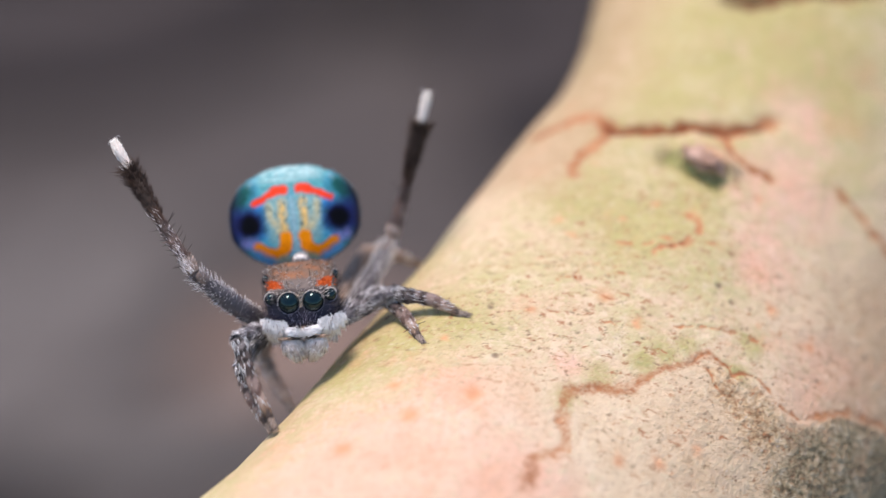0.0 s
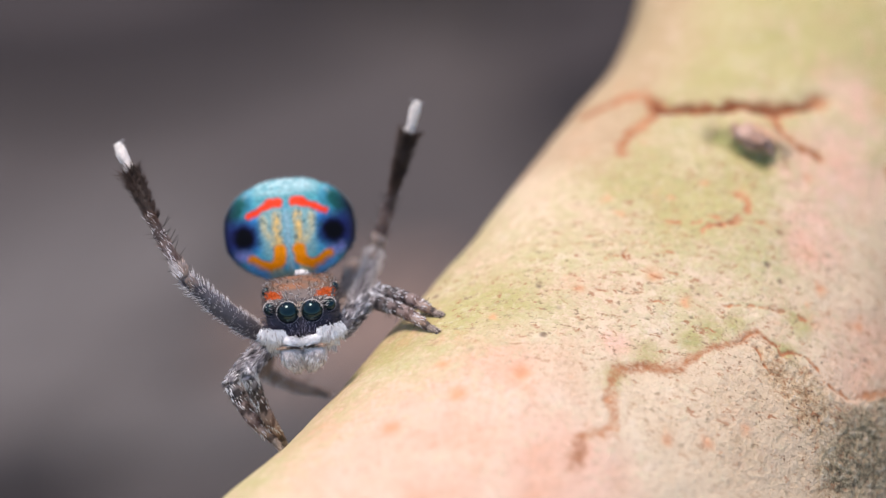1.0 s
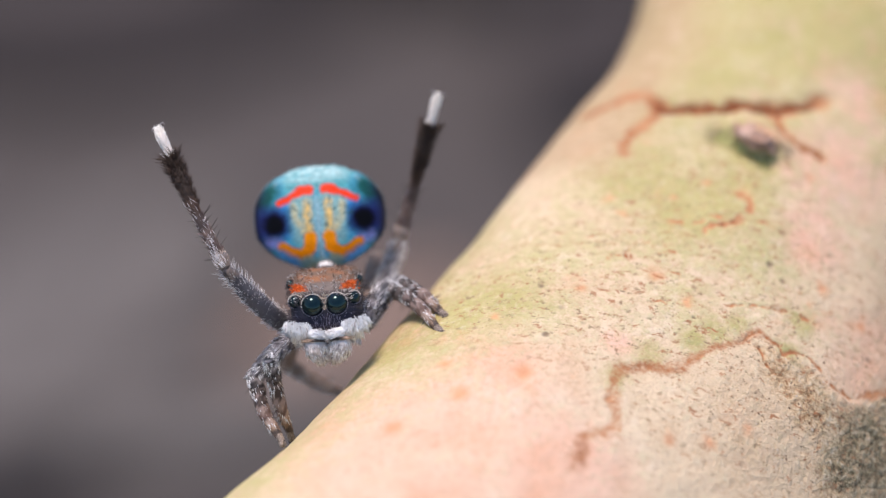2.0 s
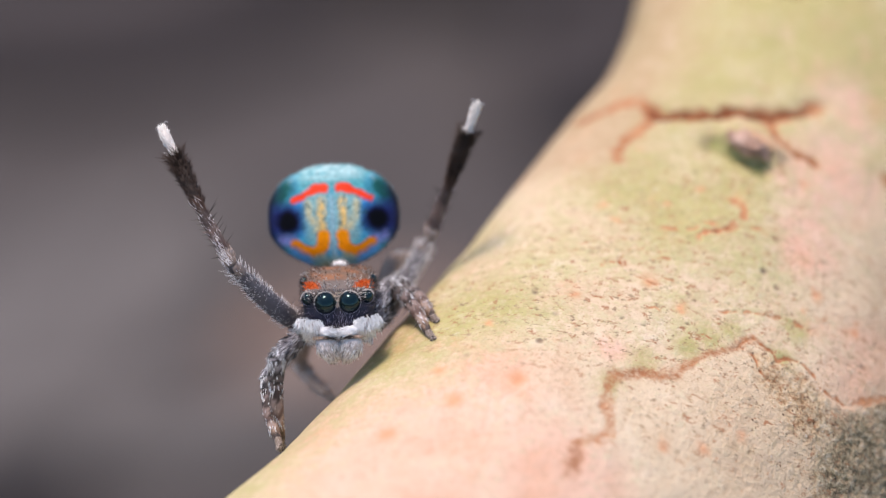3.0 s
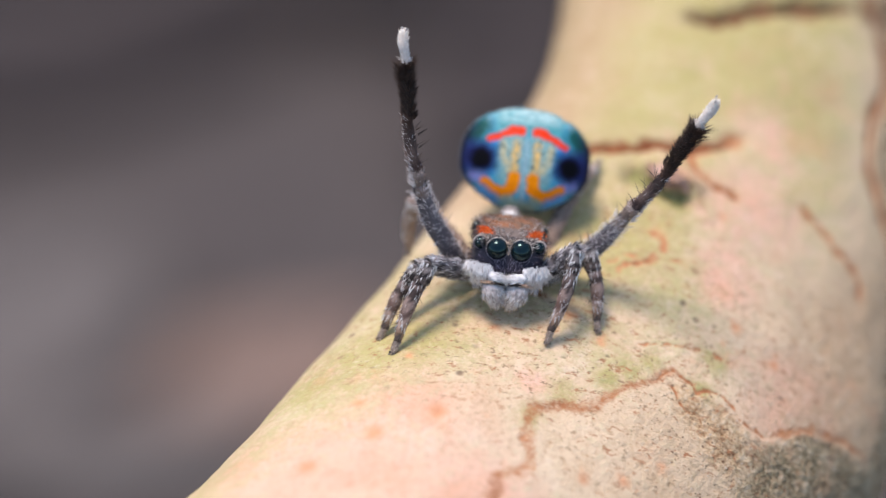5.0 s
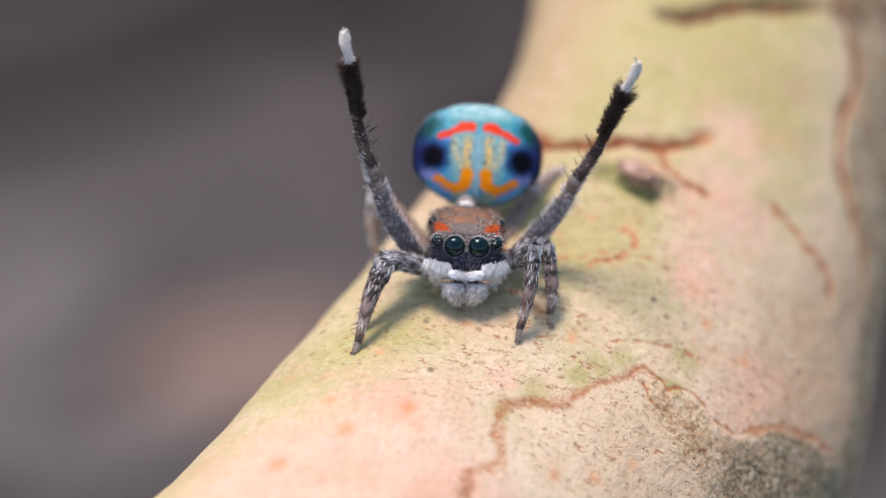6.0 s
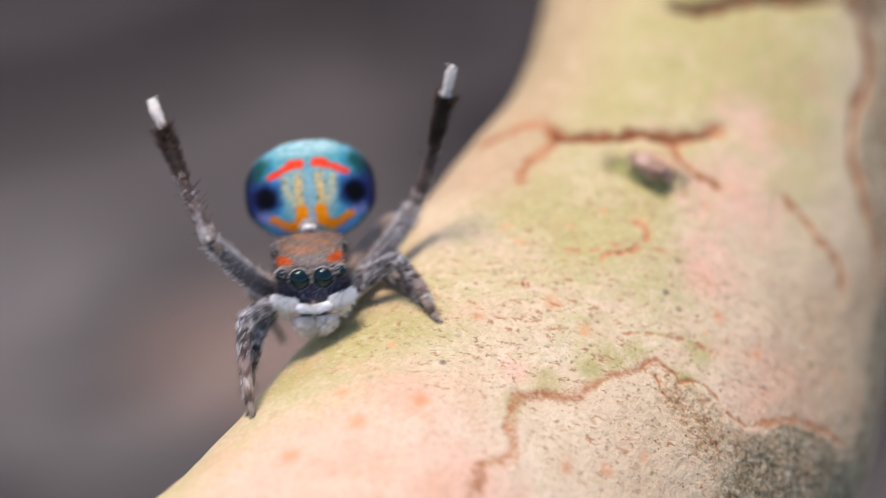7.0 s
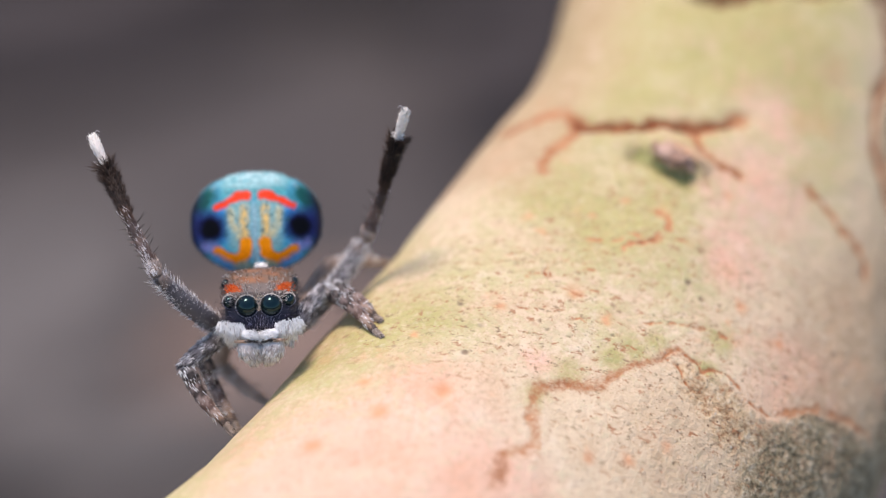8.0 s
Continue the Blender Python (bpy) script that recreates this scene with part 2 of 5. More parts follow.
TWIGLET = [(9.533, 114.0), (9.5, 106.8), (9.425, 102.6), (9.433, 99.6), (9.375, 96.6)]
TWIGLET_HIGH = [(9.283, 101.4), (9.308, 96.6), (9.367, 96.0)]
TWIGLET_LOW = [(9.525, 104.4), (9.467, 102.0), (9.425, 97.8), (9.375, 97.2)]
TWIGLET_SHORT = [(9.375, 93.6), (9.383, 88.8)]
HAIRLINE = [(9.70, 118.6), (9.74, 118.9), (9.775, 117.2), (9.80, 114.0), (9.808, 110.5)]
GREEN = [(9.258, 112.8), (9.2, 103.8), (8.55, 108.6), (8.35, 94.8), (10.558, 159.6), (10.325, 153.0), (9.917, 93.0), (10.142, 103.8), (9.992, 96.6), (9.842, 90.0), (10.308, 107.4), (9.683, 76.8), (9.825, 78.0)]
GREENISH = [(9.733, 127.2), (9.575, 113.4), (10.125, 132.6), (9.833, 101.4), (9.4, 129.6), (9.058, 129.0), (9.558, 91.2)]
RIM_DARK = [(7.983, 103.2), (7.942, 100.2), (7.617, 57.6), (7.558, 50.4), (7.45, 40.2)]
PINK = [(10.6, 126.0), (10.95, 135.0), (10.742, 107.4), (10.175, 111.0), (8.9, 86.4), (8.442, 81.6), (9.617, 55.2), (9.3, 80.4)]
ROUGH = [(9.9, 78.0), (9.9, 72.6), (9.958, 67.2), (10.1, 72.0), (10.083, 81.0), (10.258, 76.2), (10.117, 63.6)]
# speckled moss patch; its last four spots also paint the right side's shade
MOSS_SHADE = [(9.892, 55.8), (9.758, 48.0), (9.7, 39.0), (9.908, 47.4), (10.017, 57.0), (9.625, 29.4), (9.75, 34.2), (9.95, 36.0), (9.8, 20.0)]
BLOBS = [(9.508, 75.0), (9.85, 100.8), (9.283, 98.4), (9.492, 129.0), (9.55, 123.6), (9.508, 64.8), (9.6, 76.2), (9.417, 113.4)]
SPOTS = [(9.508, 75.0), (9.8, 109.8), (10.392, 91.8), (10.508, 123.6), (10.725, 132.6), (10.992, 140.4), (10.008, 123.6), (10.608, 141.0), (9.858, 100.8), (10.3, 138.0), (10.175, 79.2), (10.308, 84.6), (9.058, 85.2), (9.283, 108.0), (9.55, 64.8)]
DOTS = [(10.083, 135.0), (10.075, 130.8), (10.142, 130.2), (10.208, 130.8), (10.133, 121.2), (10.025, 112.2), (9.967, 103.8), (9.733, 92.4), (10.042, 132.6), (10.025, 117.6), (9.875, 123.6), (9.65, 106.8), (9.55, 97.2), (9.875, 130.2), (9.425, 109.8), (9.442, 105.0), (9.292, 102.6), (9.867, 79.2), (10.142, 118.8), (10.008, 106.8), (9.908, 99.0), (10.058, 109.8), (9.958, 69.0), (10.05, 81.0), (10.033, 72.6), (9.95, 76.8)]
DASHES = [[(9.808, 112.2), (9.8, 109.8), (9.792, 108.0)], [(9.7, 111.6), (9.675, 109.8), (9.658, 107.4)], [(9.742, 117.6), (9.767, 116.4), (9.808, 114.0)], [(9.975, 120.6), (9.95, 117.0), (9.908, 113.4)], [(9.925, 108.6), (9.908, 106.8), (9.892, 105.0)], [(9.7, 86.4), (9.683, 82.8), (9.667, 79.8)], [(9.675, 77.4), (9.658, 75.6), (9.633, 73.2)], [(9.633, 122.4), (9.642, 120.0), (9.642, 118.8)], [(9.642, 118.2), (9.658, 115.8), (9.658, 114.0)], [(9.733, 128.4), (9.7, 127.2), (9.675, 126.0)], [(9.925, 95.4), (9.917, 94.2), (9.908, 92.4)], [(9.817, 122.4), (9.783, 120.6), (9.767, 118.8)], [(9.358, 91.2), (9.35, 90.0), (9.333, 87.6)], [(9.767, 108.6), (9.758, 106.2), (9.75, 104.4)], [(9.775, 86.4), (9.767, 85.2), (9.767, 84.6)]]
FLECKS = [(9.35, 101), (9.53, 107), (9.62, 82), (9.93, 83), (10.2, 118), (10.15, 100), (9.75, 104), (9.4, 100), (9.6, 112), (9.6, 90), (9.9, 115), (10.0, 130), (10.2, 145), (9.9, 92), (10.05, 78), (9.5, 70)]
# line, half width in millimetres, strength of the rust colour, depth of the cut
LINES = ((CRACK_UPPER, 0.19, 1.0, 1.2), (CRACK_UPPER_START, 0.2, 0.72, 0.2), (CRACK_FORK, 0.2, 0.64, 0.3), (CRACK_SPUR, 0.13, 0.85, 0.4), (CRACKLET, 0.045, 0.7, 0.4), (HAIRLINE_LONG, 0.045, 0.6, 0.2),
         (VEIN, 0.13, 0.78, 0.4), (SEAM, 0.15, 0.92, 0.5), (ZIGZAG, 0.15, 0.50, 0.06), (ZIGZAG[:13], 0.22, 0.46, 0.04), (ZIGZAG_EDGE, 0.062, 0.72, 0.2), (ZIGZAG_TAIL, 0.12, 0.54, 0.06),
         (RIM, 0.26, 0.6, 1.8), (TWIGLET, 0.06, 0.7, 0.2), (TWIGLET_HIGH, 0.10, 0.75, 0.2), (TWIGLET_LOW, 0.09, 0.9, 0.3), (TWIGLET_SHORT, 0.06, 0.7, 0.2), (HAIRLINE, 0.03, 0.8, 0.3)) + tuple((dash, 0.036, 0.62, 0.12) for dash in DASHES)
# dead leaves on the soil: x, y, turn, length, width, kind
PLACED_LEAVES = [(-0.054, 0.258, 66, 0.080, 0.040, 1),
                 (-0.024, 0.254, 35, 0.056, 0.026, 2),
                 (-0.039, 0.254, 60, 0.050, 0.009, 0),
                 (-0.040, 0.240, 12, 0.060, 0.018, 1),
                 (-0.062, 0.338, 8, 0.095, 0.040, 0),
                 (-0.030, 0.372, -6, 0.110, 0.040, 0),
                 (-0.066, 0.226, 20, 0.040, 0.010, 0),
                 (0.026, 0.345, -40, 0.080, 0.030, 0),
                 (0.018, 0.330, 70, 0.060, 0.026, 0),
                 (0.063, 0.292, 80, 0.098, 0.028, 0),
                 (0.030, 0.362, 20, 0.090, 0.030, 0)]


def near_line(points, line, wobble=0.0):
    """The distance of points from a line on the bark, in millimetres, and how far along it they lie."""
    dense = glide(line, 6)
    q, _ = on_bark(dense[:, 0], dense[:, 1])
    best, along = np.full(len(points), 1e9), np.zeros(len(points))
    reach = np.linalg.norm(q - q.mean(0), axis=1).max() + 2.0
    close = np.flatnonzero(np.linalg.norm(points - q.mean(0), axis=1) < reach)
    points = points[close]
    far_best, far_along = best, along
    best, along = best[close], along[close]
    for i in range(len(q) - 1):
        a, b = q[i], q[i + 1]
        ab = b - a
        h = np.clip(((points - a) @ ab) / max(ab @ ab, 1e-9), 0, 1)
        d = np.linalg.norm(points - a - h[:, None] * ab, axis=1)
        m = d < best
        best[m], along[m] = d[m], ((i + h) / (len(q) - 1))[m]
    far_best[close], far_along[close] = best, along
    return far_best, far_along


def near_spots(points, spots, radius):
    q, _ = on_bark([s[0] for s in spots], [s[1] for s in spots])
    out = np.zeros(len(points))
    for k, c in enumerate(q):
        r = radius[k] if isinstance(radius, (list, tuple)) else radius
        out = np.maximum(out, np.exp(-(np.linalg.norm(points - c, axis=1) / r) ** 2))
    return out


def fbm(points, scale, octaves=3, seed=0.0):
    off = Vector((seed, seed * 1.7, seed * 0.6))
    return np.array([noise.fractal(Vector(p) * scale + off, 1.0, 2.0, octaves) for p in points])


def branch():
    s = np.concatenate([np.linspace(0, 7.4, 130, endpoint=False), np.linspace(7.4, 9.3, 150, endpoint=False), np.linspace(9.3, 10.6, 400, endpoint=False), np.linspace(10.6, 11.3, 50, endpoint=False), np.linspace(11.3, len(BRANCH) - 1, 90)])
    deg = np.concatenate([np.linspace(0, 30, 40, endpoint=False), np.linspace(30, 150, 380, endpoint=False), np.linspace(150, 190, 50, endpoint=False), np.linspace(190, 360, 50, endpoint=False)])
    ss, dd = np.meshgrid(s, deg, indexing="ij")
    p, n = on_bark(ss.ravel(), dd.ravel())
    broad = fbm(p, 0.16, 2, 3.0)
    small = fbm(p, 0.9, 4, 9.0)
    wob = p + 0.11 * np.stack([fbm(p, 2.6, 5, 21.0), fbm(p, 2.6, 5, 33.0), fbm(p, 2.6, 5, 45.0)], 1)
    wob_s = ss.ravel() + 0.012 * fbm(p, 2.6, 5, 52.0)
    crack = np.zeros(len(p))
    deep = np.zeros(len(p))
    for line, width, strength, cut in LINES:
        d, u = near_line(wob, line)
        w = width * (0.75 + 0.5 * np.sin(u * 17 + width * 40) ** 2)
        fade = np.clip(np.minimum(u, 1 - u) * 9, 0.25, 1)
        mask = np.exp(-(d / w) ** 2) * fade
        crack = np.maximum(crack, strength * mask)
        deep = np.maximum(deep, cut * mask)
    knot = np.exp(-(near_line(wob, KNOT)[0] / 0.36) ** 2)
    d, u = near_line(wob, KNOT_DARK)
    knot_dark = np.exp(-(d / (0.19 + 0.14 * (2 * u - 1) ** 2)) ** 2)
    rim = np.maximum(np.exp(-(near_line(wob, RIM)[0] / 0.26) ** 2), near_spots(wob, RIM_DARK, [0.28, 0.30, 0.4, 0.45, 0.5]))
    d, u = near_line(wob, SEAM)
    rim = np.maximum(rim, 0.75 * np.exp(-(d / 0.22) ** 2) * np.clip(1.4 - 2.6 * u, 0, 1))
    # the rough patch ends at the zigzag edge
    border = sorted(ZIGZAG[-9:-3] + ZIGZAG_EDGE[3:-1] + ZIGZAG_TAIL[1:], key=lambda m: m[1])
    below = np.clip((wob_s - np.interp(dd.ravel(), [m[1] for m in border], [m[0] for m in border])) / 0.03, 0, 1)
    rough = below * np.maximum(np.maximum(0.95 * near_spots(p, ROUGH[:3], [0.7, 0.9, 1.0]), 0.36 * near_spots(p, ROUGH[3:], [1.4, 1.2, 1.5, 1.6])), 0.95 * near_spots(p, MOSS_SHADE, 1.5))
    # moss, with the shade of the turned right side painted into it
    moss_shade = below * np.clip(1.5 * near_spots(p, MOSS_SHADE, [0.9, 1.15, 1.5, 1.15, 0.8, 1.5, 1.6, 1.8, 2.2]), 0, 1)
    # tan bark to the right; the upper left edge's shade is painted in too
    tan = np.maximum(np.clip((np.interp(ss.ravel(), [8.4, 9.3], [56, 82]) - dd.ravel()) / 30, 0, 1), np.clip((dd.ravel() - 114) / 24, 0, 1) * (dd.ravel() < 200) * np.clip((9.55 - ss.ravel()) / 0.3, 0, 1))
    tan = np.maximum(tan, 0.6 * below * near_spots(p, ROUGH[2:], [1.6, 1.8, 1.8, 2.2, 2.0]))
    rough = np.maximum(rough, 0.22 * np.clip((74 - dd.ravel()) / 26, 0, 1))
    seam = sorted(SEAM, key=lambda m: m[0])
    past = np.clip((np.interp(ss.ravel(), [m[0] for m in seam], [m[1] for m in seam]) - dd.ravel()) / 3 + 3 * (wob - p)[:, 0], 0, 1)
    rough = np.maximum(rough, 0.85 * past)
    moss_shade = np.maximum(moss_shade, 0.6 * past)
    d, u = near_line(p, ZIGZAG_EDGE)
    lip = np.exp(-(d / 0.35) ** 2)
    green = np.clip(near_spots(p, GREEN, [2.0, 1.6, 3.4, 3.0, 1.9, 2.0, 0.4, 0.4, 0.4, 0.3, 0.35, 0.4, 0.35]) + 0.56 * near_spots(p, GREENISH, [2.6, 2.4, 1.6, 1.0, 2.4, 2.0, 1.8]), 0, 1)
    green = np.maximum(green, 1.12 * np.clip((9.45 - ss.ravel()) / 0.8, 0, 1) * np.clip((dd.ravel() - 46) / 25, 0.25, 1))
    green = np.maximum(green, 0.75 * np.clip((dd.ravel() - 143) / 22, 0, 1) * (dd.ravel() < 200) * np.clip((ss.ravel() - 9.3) / 0.4, 0, 1))
    green *= 0.9 * (1 - 0.75 * near_spots(wob + 0.8 * (wob - p), [(8.52, 82.0), (8.62, 76.0), (8.80, 80.0), (8.95, 76.0)], [1.0, 0.9, 1.0, 1.5]))
    pink = np.clip(near_spots(p, PINK, [2.6, 3.4, 2.6, 0.5, 2.2, 2.0, 1.8, 1.2]), 0, 1)
    fleck = np.clip(0.22 + near_spots(p, FLECKS, 2.8), 0, 1) * np.clip((10.75 - ss.ravel()) / 0.5, 0.15, 1)
    spots = near_spots(wob, SPOTS, [0.16, 0.18, 0.14, 0.22, 0.22, 0.24, 0.12, 0.15, 0.12, 0.12, 0.14, 0.14, 0.12, 0.1, 0.14])
    spots = np.maximum(spots, 0.8 * near_spots(wob, BLOBS, [0.17, 0.12, 0.2, 0.14, 0.12, 0.1, 0.1, 0.1]))
    dots = near_spots(wob, DOTS, [0.021 + 0.011 * (k % 3) for k in range(len(DOTS))])
    h = -0.05 * dots + 0.22 * broad + 0.035 * small - 0.16 * deep + 0.42 * knot - 0.22 * knot_dark
    h += -0.42 * near_spots(p, [(8.42, 170.0)], [2.5])
    h += -0.5 * near_spots(p, [(9.95, 4.0)], [2.6])
    h += rough * (0.035 * fbm(p, 6.5, 4, 71.0) - 0.04) + 0.05 * lip * rough
    q = stage_points(p + n * h[:, None])
    rows, cols = ss.shape
    faces = tube_faces(rows, cols)
    faces += [tuple(range(cols - 1, -1, -1)), tuple(range((rows - 1) * cols, rows * cols))]
    ob = mesh_ob("branch", q, faces, BARK)
    for name, v in (("crack", np.maximum(crack, 0.2 * knot)), ("dark", np.maximum(0.9 * dots, 0.8 * rim)), ("rough", rough), ("moss_shade", moss_shade), ("tan", tan), ("spot", spots), ("green_shade", knot_dark), ("green", green), ("pink", pink), ("fleck", fleck)):
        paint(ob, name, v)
    tagged(ob, "smooth cream and pink eucalypt branch with rusty cracks", "branch")
    skin = q

    def on_skin(s0, deg0):
        """The nearest point of the finished bark and its outward way."""
        c, n0 = on_bark([s0], [deg0])
        i = int(np.argmin(np.sum((skin - stage_points(c)[0]) ** 2, axis=1)))
        return Vector(skin[i]), (STAGE.to_3x3() @ Vector(n0[0])).normalized()

    # the healed twig scar: a lumpy little knob
    c, up = on_skin(KNOT[1][0], KNOT[1][1])
    a, _ = on_skin(KNOT[0][0], KNOT[0][1])
    b, _ = on_skin(KNOT[2][0], KNOT[2][1])
    along = (b - a).normalized()
    across = up.cross(along).normalized()
    rows_k, cols_k, verts = 22, 30, []
    for i in range(rows_k):
        v = math.pi * (i + 0.02) / (rows_k - 0.96)
        for k in range(cols_k):
            u = 2 * math.pi * k / cols_k
            d = Vector((math.sin(v) * math.cos(u), math.sin(v) * math.sin(u), math.cos(v)))
            r = 1 + 0.46 * noise.fractal(d * 2.7 + Vector((4, 1, 7)), 1.0, 2.0, 5)
            verts.append(c + (along * d.x * 0.58 + across * d.y * 0.28 + up * (d.z * 0.22 - 0.02)) * r * MM)
    mesh_ob("twig_scar", verts, tube_faces(rows_k, cols_k) + [tuple(range(cols_k - 1, -1, -1)), tuple(range((rows_k - 1) * cols_k, rows_k * cols_k))], SCAR, ob, "pinkish brown healed twig scar")
    # loose flakes of bark along the peeling edge and on the rough patch
    shapes = []
    for k in range(6):
        pick = random.Random(40 + k)
        ring = [(math.cos(x) * pick.uniform(0.6, 1.1), math.sin(x) * pick.uniform(0.5, 1.0)) for x in np.linspace(0, 2 * math.pi, 7, endpoint=False)]
        v = [(x, y, 0.0) for x, y in ring] + [(0.8 * x, 0.8 * y, pick.uniform(0.3, 0.6)) for x, y in ring]
        f = [(i, (i + 1) % 7, 7 + (i + 1) % 7, 7 + i) for i in range(7)] + [tuple(range(7, 14)), tuple(range(6, -1, -1))]
        me = bpy.data.meshes.new("bark_flake")
        me.from_pydata(v, [], f)
        me.materials.append(FLAKE)
        shapes.append(me)
    pick = random.Random(12)
    edge = glide(ZIGZAG_EDGE, 12)
    spots_at = [(e[0] + abs(pick.gauss(0, 0.02)), e[1] + pick.gauss(0, 1.0)) for e in edge[::4]]
    for centre, number in ((ROUGH[1], 60), (ROUGH[2], 70), (ROUGH[3], 40), (MOSS_SHADE[0], 60), (MOSS_SHADE[4], 30)):
        spots_at += [(centre[0] + pick.gauss(0, 0.07), centre[1] + pick.gauss(0, 6.5)) for _ in range(number)]
    for s0, deg0 in spots_at:
        place, up = on_skin(s0, deg0)
        size = pick.choice((0.02, 0.025, 0.03, 0.045)) * pick.uniform(0.8, 1.3) * MM
        flake = new("bark_flake", pick.choice(shapes))
        flake.parent = ob
        turn = up.to_track_quat("Z", "Y").to_matrix().to_4x4() @ Matrix.Rotation(pick.uniform(0, 6.28), 4, "Z") @ Matrix.Rotation(pick.gauss(0, 0.3), 4, "X")
        flake.matrix_basis = Matrix.Translation(place - up * size * 0.1) @ turn @ Matrix.Diagonal((size, size * pick.uniform(0.5, 1), size * 0.45, 1))
    return ob


branch()


# ---- the litter below and behind ----
def ground():
    n, half = 60, 30.0
    g = np.sign(np.linspace(-1, 1, n)) * np.abs(np.linspace(-1, 1, n)) ** 4 * half
    xx, yy = np.meshgrid(g, g, indexing="ij")
    zz = 0.0008 * np.array([noise.fractal(Vector((x * 9, y * 9, 0)), 1.0, 2.0, 3) for x, y in zip(xx.ravel(), yy.ravel())])
    verts = np.stack([xx.ravel(), yy.ravel(), zz - 0.0012], 1)
    faces = [(i * n + j, (i + 1) * n + j, (i + 1) * n + j + 1, i * n + j + 1) for i in range(n - 1) for j in range(n - 1)]
    return tagged(mesh_ob("ground", verts, faces, SOIL), "dark bare forest soil under leaf litter", "ground", kind="structure")


def dead_leaf(m, length, width, curl, material, words):
    """A dry lance-shaped leaf with a raised midrib and curled edges."""
    rows, cols, verts = 17, 7, []
    for top in (1, 0):
        for i in range(rows):
            u = i / (rows - 1)
            w = width / 2 * (math.sin(math.pi * min(1, u * 0.97 + 0.03)) ** 0.8) + 0.0004
            for j in range(cols):
                v = 2 * j / (cols - 1) - 1
                z = curl * v * v * width * 0.5 + 0.25 * curl * length * (u - 0.5) ** 2 + 0.0006 * math.exp(-(v * 5) ** 2) + 0.0005 * top
                verts.append((length * (u - 0.5), w * v + 0.12 * length * (u - 0.5) ** 2, z + 0.001))
    a, k = rows * cols, cols
    faces = []
    for i in range(rows - 1):
        for j in range(cols - 1):
            f = (i * k + j, (i + 1) * k + j, (i + 1) * k + j + 1, i * k + j + 1)
            faces += [f[::-1], tuple(a + v for v in f)]
    for i in range(rows - 1):
        for j in (0, cols - 1):
            f = (i * k + j, (i + 1) * k + j, a + (i + 1) * k + j, a + i * k + j)
            faces.append(f if j == 0 else f[::-1])
    for i in (0, rows - 1):
        for j in range(cols - 1):
            f = (i * k + j, i * k + j + 1, a + i * k + j + 1, a + i * k + j)
            faces.append(f[::-1] if i == 0 else f)
    ob = mesh_ob("dead_leaf", verts, faces, material)
    ob.matrix_world = m
    rib = []
    for i in range(rows + 4):
        u = i / (rows - 1)
        r = 0.0006 * (1.25 - 0.8 * min(1, u))
        for k in range(6):
            g = k * 1.0472
            rib.append((length * (0.5 - u) * 1.0, 0.12 * length * (0.5 - u) ** 2 + r * math.cos(g), 0.25 * curl * length * (min(1, u) - 0.5) ** 2 + 0.0026 + r * math.sin(g)))
    mesh_ob("midrib", rib, tube_faces(rows + 4, 6) + [(5, 4, 3, 2, 1, 0), tuple(range((rows + 3) * 6, (rows + 4) * 6))], material, ob)
    return tagged(ob, words, "leaf", group="leaf litter")


ground()
KINDS = ((LEAF_BROWN, "dull brown dead leaf lying on the soil"), (LEAF_GREY, "weathered grey dead leaf lying on the soil"), (LEAF_TAN, "pinkish tan dead leaf lying on the soil"))
for layer, (x, y, turn, length, width, kind) in enumerate(PLACED_LEAVES):
    dead_leaf(pose(x, y, 0.0007 * layer - 0.001, 0, 0, turn), length, width, 0.03, *KINDS[kind])
scatter = random.Random(3)
for _ in range(70):
    x, y = scatter.uniform(-0.5, 0.5), scatter.uniform(-0.3, 0.8)
    if abs(x) > 0.13 or not 0.12 < y < 0.42:
        dead_leaf(pose(x, y, -0.0005, 0, 0, scatter.uniform(0, 360)), scatter.uniform(0.05, 0.1), scatter.uniform(0.014, 0.024), scatter.uniform(0.08, 0.2), *KINDS[scatter.choice((0, 0, 1, 2))])


# ---- the spider ----
def hair_material(name, rough, spec, sheen):
    n = Nodes(name, rough=rough, spec=spec)
    c = n.attr("tint", "Color")
    grain = n.ramp(n.noise(9000, 3), (0.3, 0.82), (0.7, 1.12))
    n.base(n.mix(1.0, c, grain, "MULTIPLY"))
    n.shader.inputs["Sheen Weight"].default_value = sheen
    n.shader.inputs["Sheen Roughness"].default_value = 0.4
    return n.bump(n.noise(14000, 3), 0.00002, 0.5).mat


def scale_material():
    n = Nodes("iridescent_scales", rough=0.5, spec=0.10)
    c = n.attr("tint", "Color")
    cell = n.cells(17000, out="Color")
    tone = n.ramp(n.node("ShaderNodeSeparateColor").outputs[0], (0.0, 0.9), (1.0, 1.1))
    sep = tone.node.inputs[0].links[0].from_node
    n.put(sep.inputs[0], cell)
    n.base(n.mix(1.0, c, tone, "MULTIPLY"))
    n.shader.inputs["Coat Weight"].default_value = 0.03
    n.shader.inputs["Coat Roughness"].default_value = 0.3
    return n.bump(n.cells(17000), 0.00001, 0.4).mat


def eye_material():
    n = Nodes("dark_eye", rough=0.10, spec=0.32)
    n.base(n.mix(n.ramp(n.noise(2500, 2), (0.4, 0.0), (0.6, 1.0)), (0.002, 0.003, 0.006), (0.003, 0.010, 0.013)))
    n.shader.inputs["Specular Tint"].default_value = (0.40, 0.95, 0.97, 1)
    n.shader.inputs["Coat Weight"].default_value = 0.4
    n.shader.inputs["Coat Roughness"].default_value = 0.02
    return n.mat


HAIR = hair_material("fine_hair", 0.6, 0.3, 0.04)
